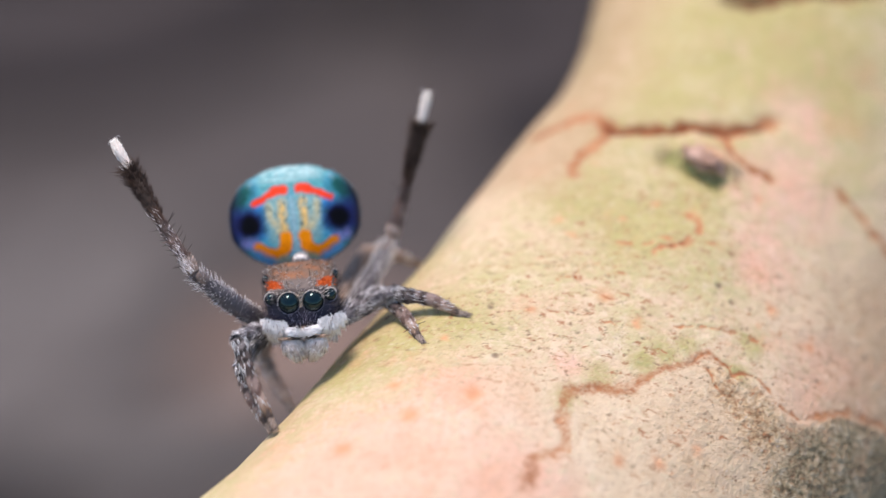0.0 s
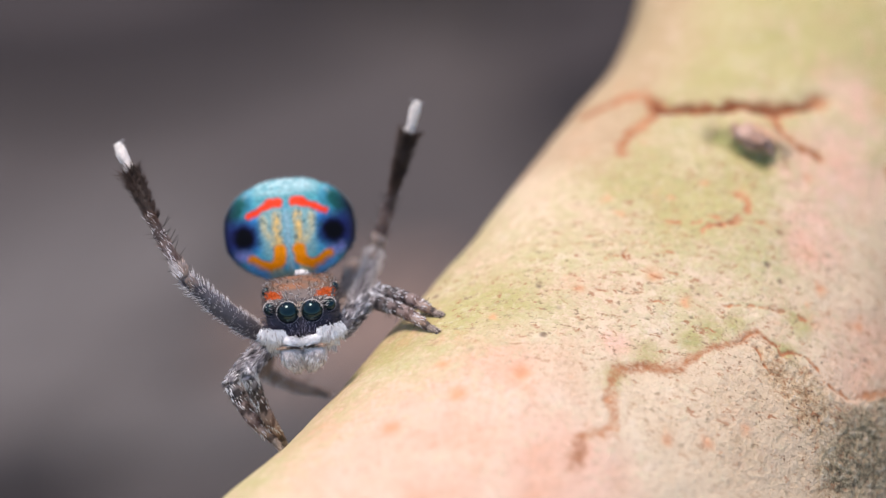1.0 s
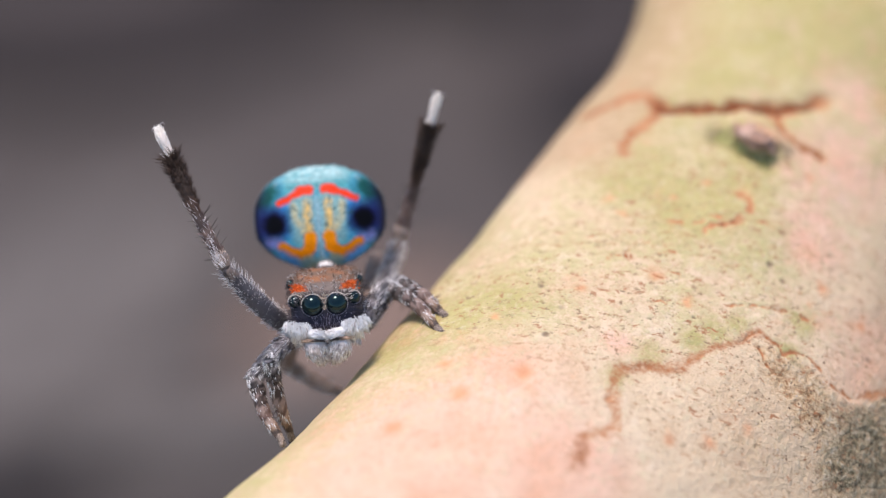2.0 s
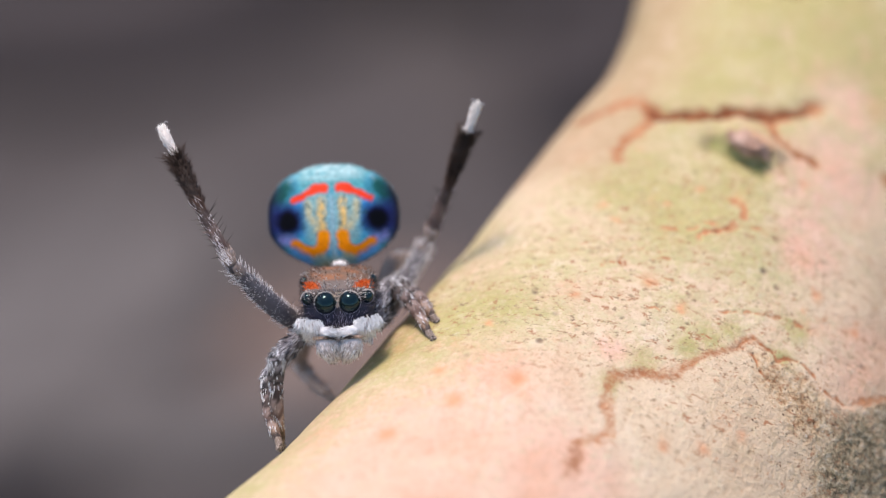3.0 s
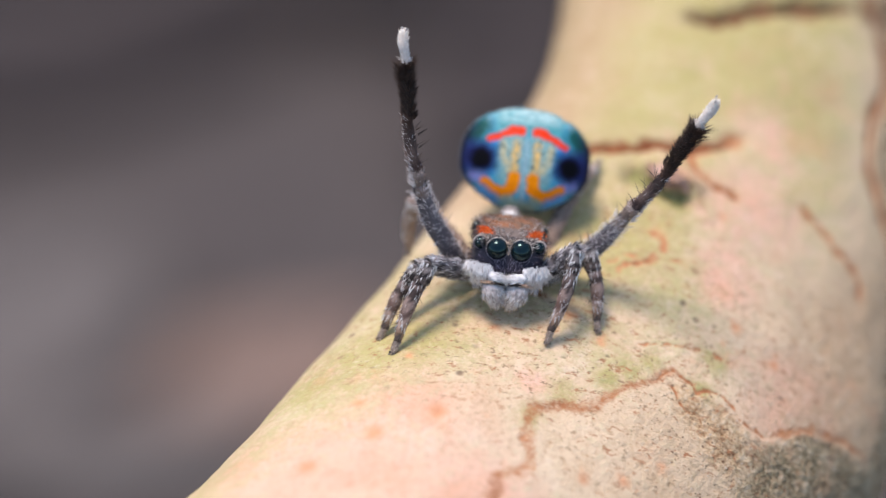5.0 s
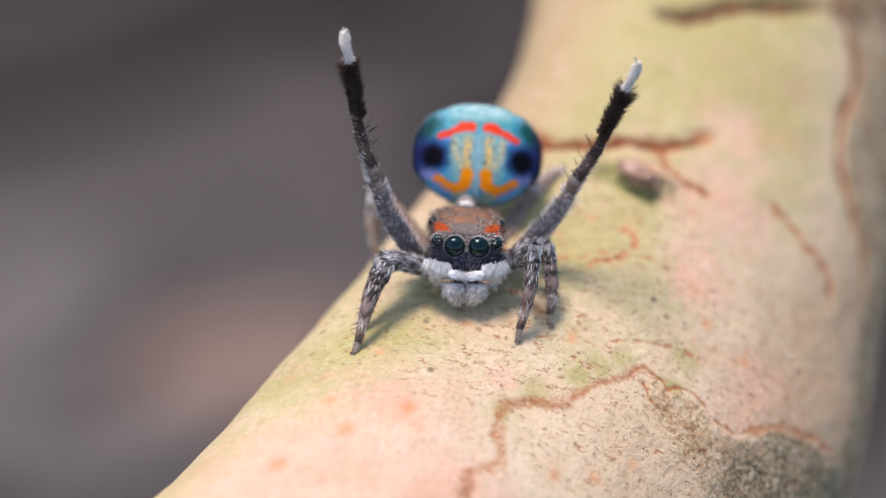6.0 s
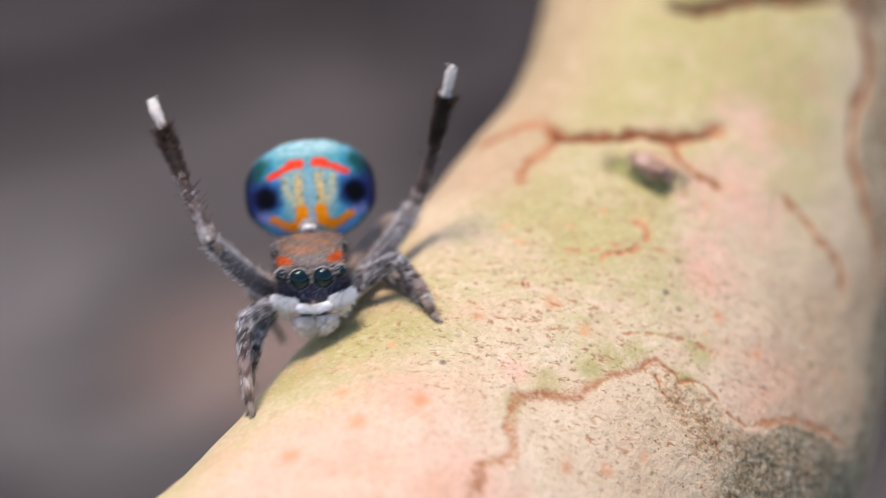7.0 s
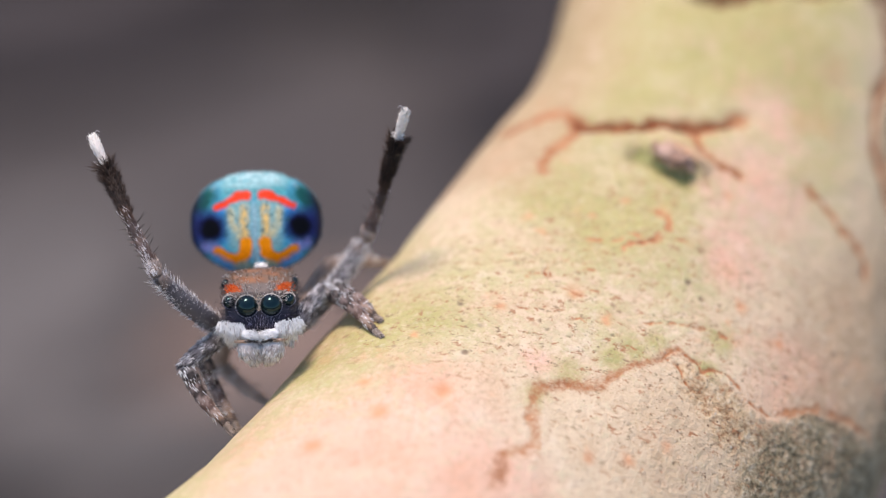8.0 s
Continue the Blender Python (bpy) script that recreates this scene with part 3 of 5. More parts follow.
SCALES = scale_material()
EYE_BLACK = eye_material()
rng = random.Random(7)


class Coat:
    """Gathers one mesh of skin and hairs, in millimetres, with a tint on every point."""

    def __init__(self):
        self.v, self.f, self.c = [], [], []

    def grid(self, pts, tints, rows, cols, close=True):
        o = len(self.v)
        self.v += [tuple(p) for p in pts]
        self.c += [tuple(t) for t in tints]
        self.f += [tuple(o + k for k in f) for f in tube_faces(rows, cols, close)]
        if close:
            self.f += [tuple(o + k for k in range(cols - 1, -1, -1)), tuple(o + k for k in range((rows - 1) * cols, rows * cols))]

    def hair(self, root, way, length, thick, tint):
        root, way = Vector(root), Vector(way).normalized()
        tint = tuple(min(0.97, 1.25 * v) for v in tint)
        a = way.orthogonal().normalized()
        b = way.cross(a)
        o = len(self.v)
        bend = Vector((rng.uniform(-1, 1), rng.uniform(-1, 1), rng.uniform(-1, 1))) * 0.16 * length
        for u, r in ((0.0, 1.0), (0.55, 0.8)):
            for k in range(3):
                d = a * math.cos(k * 2.094) + b * math.sin(k * 2.094)
                self.v.append(tuple(root + way * length * u + bend * u * u + d * thick * r))
                self.c.append(tint)
        self.v.append(tuple(root + way * length + bend))
        self.c.append(tint)
        for k in range(3):
            m = (k + 1) % 3
            self.f += [(o + k, o + m, o + 3 + m, o + 3 + k), (o + 3 + k, o + 3 + m, o + 6)]

    def limb(self, line, radii, tint, hairs=0, hair_len=0.1, hair_thick=0.012, hair_tint=None, lean=0.6, around=14, steps=6):
        """A round limb along a line, thick by radii; tint(u, angle) and hair_tint(u, angle) give colours."""
        c = glide(line, steps)
        r = glide([(x, 0) for x in radii], steps)[:, 0]
        t = np.gradient(c, axis=0)
        t /= np.linalg.norm(t, axis=1)[:, None]
        pts, tints, frames = [], [], []
        for i in range(len(c)):
            w = Vector(t[i])
            a = w.cross(Vector((0.13, 1, 0.21))).normalized()
            b = w.cross(a)
            frames.append((Vector(c[i]), a, b, w, r[i]))
            for k in range(around):
                g = 2 * math.pi * k / around
                lump = 1 + 0.05 * math.sin(3 * g + i * 1.3)
                pts.append(Vector(c[i]) + (a * math.cos(g) + b * math.sin(g)) * r[i] * lump)
                tints.append(tint(i / (len(c) - 1), g))
        self.grid(pts, tints, len(c), around)
        for _ in range(hairs):
            x = rng.uniform(0.01, 0.995) * (len(c) - 1)
            i = int(x)
            p, a, b, w, rr = frames[i]
            p2 = frames[min(i + 1, len(c) - 1)]
            root = p.lerp(p2[0], x - i)
            g = rng.uniform(0, 2 * math.pi)
            d = a * math.cos(g) + b * math.sin(g)
            u = x / (len(c) - 1)
            length = hair_len(u, g) if callable(hair_len) else hair_len
            self.hair(root + d * rr * 0.9, d * (1 - lean) + w * lean + Vector((rng.gauss(0, 0.16), rng.gauss(0, 0.16), rng.gauss(0, 0.16))),
                      length * rng.uniform(0.6, 1.25), hair_thick * rng.uniform(0.7, 1.2), (hair_tint or tint)(u, g))

    def done(self, name, material, parent, label="", shift=(0, 0, 0)):
        s = Vector(shift)
        ob = mesh_ob(name, [(Vector(p) + s) * MM for p in self.v], self.f, material, parent, label)
        paint_colour(ob, "tint", np.array(self.c))
        return ob


def vary(c, amount=0.25):
    k = 1 + rng.uniform(-amount, amount)
    return (c[0] * k, c[1] * k, c[2] * k)


GREY, PALE, WHITE = (0.30, 0.275, 0.29), (0.52, 0.49, 0.48), (0.96, 0.94, 0.92)
RUST = (0.66, 0.12, 0.013)
# the middle between the two large eyes, from the foot of the body
FACE = Vector((0, -1.1, 1.0))


def head(parent):
    coat = Coat()
    ribs = [(-0.10, 0.55, 0.20, -0.42), (-0.04, 0.74, 0.29, -0.50), (0.15, 0.86, 0.42, -0.58), (0.5, 0.90, 0.58, -0.68), (0.95, 0.92, 0.68, -0.76),
            (1.4, 0.92, 0.68, -0.80), (1.8, 0.86, 0.36, -0.80), (2.15, 0.68, 0.08, -0.72), (2.4, 0.34, -0.15, -0.55)]
    rows = glide(ribs, 6)
    cols, pts, tints = 56, [], []

    def coat_tint(x, y, z, top):
        if z > top - 0.14 and y > 0.0:
            c = (0.24, 0.165, 0.12) if y > 0.28 else (0.24, 0.19, 0.165)
            if 0.40 < abs(x) < 0.86 and 0.03 < y - 0.25 * (abs(x) - 0.42) < 0.20 + 0.55 * (abs(x) - 0.42):
                return RUST
            if abs(x) > 0.84:
                return (0.10, 0.08, 0.075)
            if y > 0.30 and abs(x) < 0.68:
                c = over(c, (0.46, 0.19, 0.08), min(0.85, max(0, 0.25 + 1.5 * noise.noise((x * 3.2, y * 3.2, 2)))))
            return c
        if y < 0.12 and z < -0.1:
            return (0.055, 0.050, 0.075)
        return (0.060, 0.052, 0.062) if z < 0.1 else (0.12, 0.095, 0.09)

    for y, w, top, low in rows:
        for k in range(cols):
            g = 2 * math.pi * k / cols
            cx, cz = math.cos(g), math.sin(g)
            x = 0.95 * w * math.copysign(abs(cx) ** 0.5, cx)
            z = (top + low) / 2 + (top - low) / 2 * math.copysign(abs(cz) ** 0.5, cz)
            pts.append((x, y, z))
            tints.append(tuple(0.75 * v for v in coat_tint(x, y, z, top)))
    coat.grid(pts, tints, len(rows), cols)
    ring = len(rows)
    for _ in range(5200):
        i = rng.randrange(3, ring - 2)
        k = rng.randrange(cols)
        p = Vector(pts[i * cols + k])
        y, w, top, low = rows[i]
        mid = Vector((0, p.y, (top + low) / 2))
        out = (p - mid).normalized()
        plain = coat_tint(p.x, p.y, p.z, top)
        tint = vary(plain, 0.35)
        if p.z > top - 0.16 and plain is not RUST and rng.random() < (0.62 if p.y < 0.45 else 0.5 if abs(p.x) > 0.7 else 0.22):
            tint = vary((0.64, 0.59, 0.55))
        jit = Vector((rng.gauss(0, 0.06), rng.gauss(0, 0.08), 0))
        coat.hair(p + jit, out * 0.4 + Vector((rng.gauss(0, 0.25), -0.6, 0.15)), rng.uniform(0.06, 0.12), 0.009, tint)
    # dark stubble and pale fringe of the face below the eyes
    for _ in range(340):
        x, z = rng.uniform(-0.72, 0.72), rng.uniform(-0.5, -0.16)
        pale = rng.random() < 0.26
        coat.hair((x, -0.115 + 0.09 * abs(x), z), (rng.gauss(0, 0.2) - 0.9 * x, -0.35, -0.8), rng.uniform(0.09, 0.17), 0.007,
                  vary((0.36, 0.33, 0.42) if pale else (0.055, 0.048, 0.075), 0.4))
    for _ in range(110):
        coat.hair((rng.gauss(0, 0.07), -0.10, rng.uniform(-0.12, 0.24)), (rng.gauss(0, 0.3), -1, 0.5), rng.uniform(0.06, 0.11), 0.016, vary((0.66, 0.54, 0.44), 0.3))
    # pale lashes round the large eyes
    for side in (-1, 1):
        for cx, cy, cz, r in ((0.285, -0.10, 0.0, 0.265), (0.70, 0.01, 0.11, 0.162)):
            hoop = [(side * cx + r * math.cos(k * 0.5236), cy, cz + r * math.sin(k * 0.5236)) for k in range(13)]
            coat.limb(hoop, [0.018] * 13, lambda u, g: (0.60, 0.55, 0.53) if 0.04 < u < 0.46 else (0.12, 0.10, 0.12), 40, 0.035, 0.008, lambda u, g: vary((0.66, 0.58, 0.54) if u < 0.5 else (0.18, 0.16, 0.19)), lean=0.4, around=8, steps=3)
        for cx, cz, r, n in ((0.285, 0.0, 0.262, 84), (0.70, 0.11, 0.162, 36)):
            for k in range(n):
                g = 2 * math.pi * k / n + rng.gauss(0, 0.05)
                d = Vector((math.cos(g), 0, math.sin(g)))
                upper = math.sin(g) > -0.2
                coat.hair(Vector((side * cx, -0.11 + (0.09 if cx > 0.5 else 0), cz)) + d * r, d * 0.35 + Vector((0, -1, 0.1)), rng.uniform(0.03, 0.06), 0.010,
                          vary((0.86, 0.77, 0.68) if upper else (0.36, 0.34, 0.42), 0.25))
    ob = coat.done("cephalothorax", HAIR, parent, "brown hairy head with rust red brow patches", FACE)
    for side in (-1, 1):
        for name, x, y, z, r in (("front_eye", 0.285, -0.04, 0.0, 0.275), ("side_eye", 0.70, 0.0, 0.11, 0.155), ("rear_eye", 0.81, 0.80, 0.42, 0.12)):
            bm = bmesh.new()
            bmesh.ops.create_uvsphere(bm, u_segments=28, v_segments=18, radius=r * MM)
            me = bpy.data.meshes.new(name)
            bm.to_mesh(me)
            bm.free()
            me.materials.append(EYE_BLACK)
            me.polygons.foreach_set("use_smooth", [True] * len(me.polygons))
            eye = new(name, me)
            eye.parent = ob
            eye.location = (FACE + Vector((side * x, y, z))) * MM
            tagged(eye, "glossy black eye with a teal gleam")
    return ob


def palps(parent):
    for side in (-1, 1):
        coat = Coat()
        white = lambda u, g: vary(WHITE, 0.12) if rng.random() < 0.93 else vary((0.45, 0.41, 0.42))
        way = [(0.98, 0.22, -0.50), (0.82, 0.02, -0.56), (0.60, -0.12, -0.62), (0.34, -0.22, -0.68), (0.06, -0.26, -0.72)]
        coat.limb([(side * x, y, z) for x, y, z in way], [0.09, 0.14, 0.14, 0.11, 0.07], lambda u, g: (0.88, 0.86, 0.86), 200, 0.14, 0.009, white, lean=0.8)
        # smooth combed lobe in the middle
        coat.limb([(side * x, y, z) for x, y, z in ((0.52, -0.24, -0.58), (0.40, -0.33, -0.62), (0.22, -0.39, -0.66), (0.05, -0.41, -0.70))], [0.06, 0.105, 0.11, 0.06],
                  lambda u, g: (0.93, 0.91, 0.90), 620, 0.15, 0.008, white, lean=0.94)
        # white tufts that flare outwards and down, the hairs of each running together at its tip
        for x, y, z, dx, dz, reach, n in ((0.46, -0.35, -0.47, -0.18, -1.0, 0.32, 190), (0.56, -0.33, -0.44, -0.05, -1.0, 0.36, 240), (0.66, -0.28, -0.43, 0.06, -1.0, 0.38, 240),
                                          (0.76, -0.21, -0.43, 0.18, -1.0, 0.36, 220), (0.84, -0.12, -0.43, 0.36, -0.9, 0.32, 200), (0.90, -0.02, -0.42, 0.6, -0.7, 0.26, 140),
                                          (0.62, -0.27, -0.62, 0.05, -1.0, 0.26, 150), (0.76, -0.17, -0.62, 0.25, -0.95, 0.26, 150)):
            lay = Vector((side * dx, -0.12, dz)).normalized()
            root = Vector((side * x, y, z))
            end = root + lay * reach
            coat.limb([root - lay * 0.03, root + lay * 0.10, root + lay * 0.22], [0.03, 0.055, 0.02], lambda u, g: (0.84, 0.81, 0.80), around=8, steps=3)
            for _ in range(n):
                p = root + Vector((rng.gauss(0, 0.045), rng.gauss(0, 0.035), rng.gauss(0, 0.04)))
                aim_at = end + Vector((rng.gauss(0, 0.035), rng.gauss(0, 0.03), rng.gauss(0, 0.03)))
                coat.hair(p, aim_at - p, (aim_at - p).length * rng.uniform(0.55, 1.05), 0.011, vary(WHITE, 0.06) if rng.random() < 0.92 else vary((0.45, 0.40, 0.40)))
        # greyer hairs that hang beside the tips
        for _ in range(420):
            x, z = rng.uniform(0.48, 0.80), rng.uniform(-0.84, -0.62)
            k = noise.noise((x * 8, z * 8, 23 + side))
            coat.hair((side * x, -0.20 + 0.35 * (x - 0.48), z), (side * (-0.35 + 0.9 * k), -0.3, -1.0), rng.uniform(0.16, 0.27), 0.009, vary((0.80, 0.77, 0.78) if rng.random() < 0.6 else (0.30, 0.28, 0.29), 0.2))
        # tan edge under the white lobe, dark in the gap between the two palps
        coat.limb([(side * x, y, z) for x, y, z in ((0.64, -0.30, -0.80), (0.48, -0.40, -0.79), (0.26, -0.46, -0.785), (0.08, -0.47, -0.80))], [0.03, 0.038, 0.036, 0.02],
                  lambda u, g: (0.42, 0.29, 0.21) if u < 0.55 else (0.02, 0.016, 0.015), 80, 0.08, 0.008, lambda u, g: vary((0.52, 0.38, 0.29) if u < 0.6 else (0.03, 0.025, 0.024), 0.3), lean=0.9, around=8, steps=3)
        palp = coat.done("palp", HAIR, parent, "short palp thick with white hairs", FACE)
        tip = Coat()

        def lilac(u, g):
            if rng.random() < 0.06 + 0.10 * u:
                return (0.10, 0.09, 0.10)
            return vary((0.90, 0.85, 0.83) if rng.random() < 0.97 - 0.5 * u else (0.50, 0.45, 0.44), 0.2)

        tip.limb([(side * 0.33, -0.10, -0.80), (side * 0.30, -0.17, -0.91), (side * 0.26, -0.19, -1.04), (side * 0.20, -0.15, -1.17), (side * 0.15, -0.08, -1.30)], [0.20, 0.27, 0.275, 0.19, 0.05],
                 lambda u, g: over((0.72, 0.67, 0.66), (0.36, 0.32, 0.31), min(1, u * 1.1)), 1500, 0.18, 0.009, lilac, lean=0.9)
        tip.done("palp_tip", HAIR, palp, "grey bristly palp tip", FACE)
        jaw = Coat()
        jaw.limb([(side * 0.26, 0.2, -0.45), (side * 0.27, 0.12, -0.75), (side * 0.22, 0.1, -1.1)], [0.22, 0.22, 0.12], lambda u, g: (0.04, 0.035, 0.045), 60, 0.12, 0.011, lambda u, g: vary((0.25, 0.23, 0.25)))
        jaw.done("jaw", HAIR, parent, "dark hairy jaw", FACE)


def inside(x, y, *stops):
    """The distance from a chain of points."""
    best = 9.0
    for (ax, ay), (bx, by) in zip(stops, stops[1:]):
        dx, dy = bx - ax, by - ay
        h = min(1, max(0, ((x - ax) * dx + (y - ay) * dy) / max(dx * dx + dy * dy, 1e-9)))
        best = min(best, math.hypot(x - ax - h * dx, y - ay - h * dy))
    return best


def soft(d, edge, blur):
    return min(1, max(0, (edge + blur - d) / (2 * blur)))


def over(a, b, k):
    return tuple(p + (q - p) * k for p, q in zip(a, b))


def fan_tint(x, z):
    """The pattern of the raised fan with its painted sheen and edge shade, x across and z up in millimetres."""
    wx, wz = x + 0.035 * noise.noise((x * 6, z * 6, 1)), z + 0.035 * noise.noise((x * 6, z * 6, 5))
    a = abs(wx)
    vary_big = min(1, max(0, 0.5 + 0.9 * noise.noise((x * 4, z * 4, 3))))
    c = over((0.05, 0.36, 0.60), (0.13, 0.50, 0.56), vary_big)
    # blue shoulders and the pale cap, a white sheen painted into it
    c = over(c, (0.05, 0.30, 0.66), soft(inside(a, wz, (0.80, 0.30), (0.98, 0.10), (0.84, -0.30)), 0.16, 0.14))
    c = over(c, (0.09, 0.40, 0.44), soft(-wz, -0.66, 0.10) * soft(a, 0.9, 0.2))
    c = over(c, (0.52, 0.76, 0.76), soft(-wz, -0.93, 0.17) * soft(a, 0.80, 0.25) * min(1, max(0.35, 0.8 + noise.noise((x * 5, z * 9, 41)))))
    c = over(c, (0.10, 0.46, 0.72), soft(inside(a, wz, (0.98, 0.80), (1.12, 0.62)), 0.12, 0.10))
    # pale rim light painted along the shoulder edge
    c = over(c, (0.62, 0.82, 0.90), soft(inside(a, wz, (0.98, 0.93), (1.12, 0.80)), 0.035, 0.05) * 0.7)
    c = over(c, (0.012, 0.11, 0.10), soft(inside(a, wz, (1.14, 0.72), (1.38, 0.34)), 0.24, 0.15))
    # dark side rim: dark scales and the shade of the turned edge, as colour
    c = over(c, (0.012, 0.03, 0.05), soft(inside(a, wz, (1.50, 0.66), (1.62, 0.2), (1.62, -0.3), (1.46, -0.7)), 0.24, 0.18) * 0.97)
    # violet halo of the eyespots and the lilac patch below them
    c = over(c, (0.035, 0.055, 0.30), soft(inside(a, wz, (1.10, -0.08), (1.36, -0.10)), 0.36, 0.18))
    c = over(c, (0.42, 0.38, 0.90), soft(inside(a, wz, (1.02, -0.58), (1.22, -0.52)), 0.12, 0.10) * min(1, 0.75 + 0.5 * noise.noise((x * 4, z * 4, 61))))
    # sandy bars: a bright inner and a pale slanting outer one on each side
    c = over(c, (0.30, 0.52, 0.50), soft(inside(a, wz, (0.36, 0.40), (0.36, -0.36)), 0.30, 0.10) * 0.8)
    grain = noise.noise((x * 9, z * 6, 11))
    c = over(c, (0.66, 0.62, 0.38), soft(inside(a, wz, (0.60, 0.32), (0.55, 0.02), (0.40, -0.30)), 0.085, 0.06) * min(1, max(0.25, 0.85 + 0.9 * grain)))
    c = over(c, (0.82, 0.56, 0.20), soft(inside(a, wz, (0.25, 0.36), (0.27, 0.0), (0.23, -0.5)), 0.10, 0.06) * min(1, max(0.35, 0.85 + 0.8 * grain)))
    c = over(c, (0.34, 0.56, 0.62), soft(a, 0.07, 0.06) * soft(wz, 0.5, 0.12))
    if noise.noise((x * 8, z * 8, 17)) > 0.36 and 0.08 < a < 0.85 and -0.5 < z < 0.6:
        c = over(c, (0.05, 0.17, 0.18), 0.6)
    c = over(c, (0.03, 0.12, 0.14), soft(inside(a, wz, (0.68, 0.26), (0.70, 0.18)), 0.03, 0.04) * 0.8)
    c = over(c, (0.03, 0.12, 0.14), soft(inside(a, wz, (0.74, -0.20), (0.72, -0.26)), 0.03, 0.04) * 0.8)
    # orange hooks and red brow bands
    c = over(c, (0.62, 0.52, 0.22), soft(inside(a, wz, (0.30, -0.92), (0.52, -0.98)), 0.10, 0.08) * 0.8)
    c = over(c, (0.98, 0.30, 0.0), soft(inside(a, wz, (0.23, -0.48), (0.27, -0.72)), 0.155, 0.04))
    c = over(c, (0.98, 0.28, 0.0), soft(inside(a, wz, (0.27, -0.72), (0.50, -0.86), (0.72, -0.80), (0.94, -0.64)), 0.118, 0.035))
    c = over(c, (0.90, 0.05, 0.012), soft(inside(a, wz, (0.18, 0.69), (0.40, 0.68)), 0.115, 0.04))
    c = over(c, (0.90, 0.05, 0.012), soft(inside(a, wz, (0.36, 0.68), (0.62, 0.56), (0.92, 0.41)), 0.085, 0.04))
    c = over(c, (0.14, 0.40, 0.84), soft(inside(a, wz, (0.66, -1.06), (0.98, -0.86)), 0.11, 0.09) * 0.85)
    d = math.hypot(a - 1.10, wz + 0.10)
    c = over(c, (0.008, 0.008, 0.05), soft(d, 0.35, 0.15))
    c = over(c, (0.001, 0.001, 0.003), soft(d, 0.25, 0.08))
    # outermost rim darkened further, edge shade included
    c = over(c, (0.008, 0.011, 0.024), soft(-a, -1.44, 0.12) * 0.92)
    c = over(c, (0.34, 0.46, 0.34), soft(wz, -1.02, 0.10) * soft(a, 0.42, 0.16))
    k = 0.82 * (1 + 0.30 * noise.noise((x * 15, z * 15, 71)) + 0.22 * noise.noise((x * 34, z * 34, 73)))
    k = max(k, 0.97) if c[0] > 0.8 else max(k, 0)
    return tuple(k * v for v in c)


def fan_outline(lon):
    """The fan's outline as x and z, in millimetres, at an angle round its middle."""
    c, d = math.cos(lon), math.sin(lon)
    n = 2.45
    k = (abs(c) ** n + abs(d) ** n) ** (-1 / n)
    x, z = 1.60 * c * k, 1.26 * d * k
    low = min(1, max(0, (-z - 0.35) / 0.9))
    high = min(1, max(0, (z - 0.3) / 0.95))
    notch = 1 - 0.022 * math.exp(-((abs(x) - 0.93) / 0.10) ** 2) * (z > 0)
    return x * (1 - 0.27 * low ** 1.5 - 0.10 * high ** 1.5) * notch, z * notch


def abdomen(parent):
    """The raised abdomen with its patterned fan; its own origin is its middle."""
    rows, cols, pts, tints = 110, 150, [], []
    for i in range(rows):
        lat = math.pi * (i / (rows - 1)) * 0.998 + 0.001
        for k in range(cols):
            lon = 2 * math.pi * k / cols
            # pole towards the front: the disc faces forward
            rad = math.sin(lat)
            ox, oz = fan_outline(lon)
            x, z, uz = rad * ox, rad * oz, rad * math.sin(lon)
            y = -math.cos(lat)
            yy = y * (0.62 if y < 0 else 0.85) + 0.12 * uz
            pts.append((x, yy, z))
            if y < 0.25:
                tints.append(fan_tint(x, z))
            else:
                tints.append((0.16, 0.14, 0.13))
    coat = Coat()
    coat.grid(pts, tints, rows, cols)
    ob = coat.done("abdomen", SCALES, parent, "raised blue fan with red and orange bands and two black eyespots")
    rim = Coat()
    for _ in range(900):
        lon = rng.uniform(0, 2 * math.pi)
        ux, uz = math.cos(lon), math.sin(lon)
        ox, oz = fan_outline(lon)
        p = Vector((ox, 0.12 * uz + rng.uniform(-0.1, 0.3), oz)) * 0.985
        rim.hair(p, Vector((ux, rng.gauss(0, 0.5), uz)), rng.uniform(0.05, 0.1), 0.008, vary(over((0.05, 0.075, 0.10), (0.20, 0.30, 0.33), min(1, max(0, 1.6 * uz - 0.5))), 0.4))
    rim.done("fan_fringe", HAIR, ob, "short bluish fringe of the fan")
    return ob


def waist(parent):
    coat = Coat()
    coat.limb([(0, 1.9, -0.2), (0, 2.05, 0.2), (0, 2.1, 0.55), (0, 2.2, 0.8)], [0.25, 0.25, 0.26, 0.2], lambda u, g: (0.30, 0.27, 0.26), 120, 0.1, 0.012, lambda u, g: vary(PALE))
    for _ in range(90):
        coat.hair((rng.gauss(0, 0.05), 1.80 + rng.uniform(0, 0.1), 0.66), (rng.gauss(0, 0.3), rng.gauss(-0.2, 0.3), 1), rng.uniform(0.08, 0.14), 0.022, vary(WHITE, 0.06))
    coat.done("waist", HAIR, parent, "narrow waist with a white hair tuft", FACE)


def banded(u, g, bands):
    for a, b, c in bands:
        if a <= u < b:
            return c
    return GREY


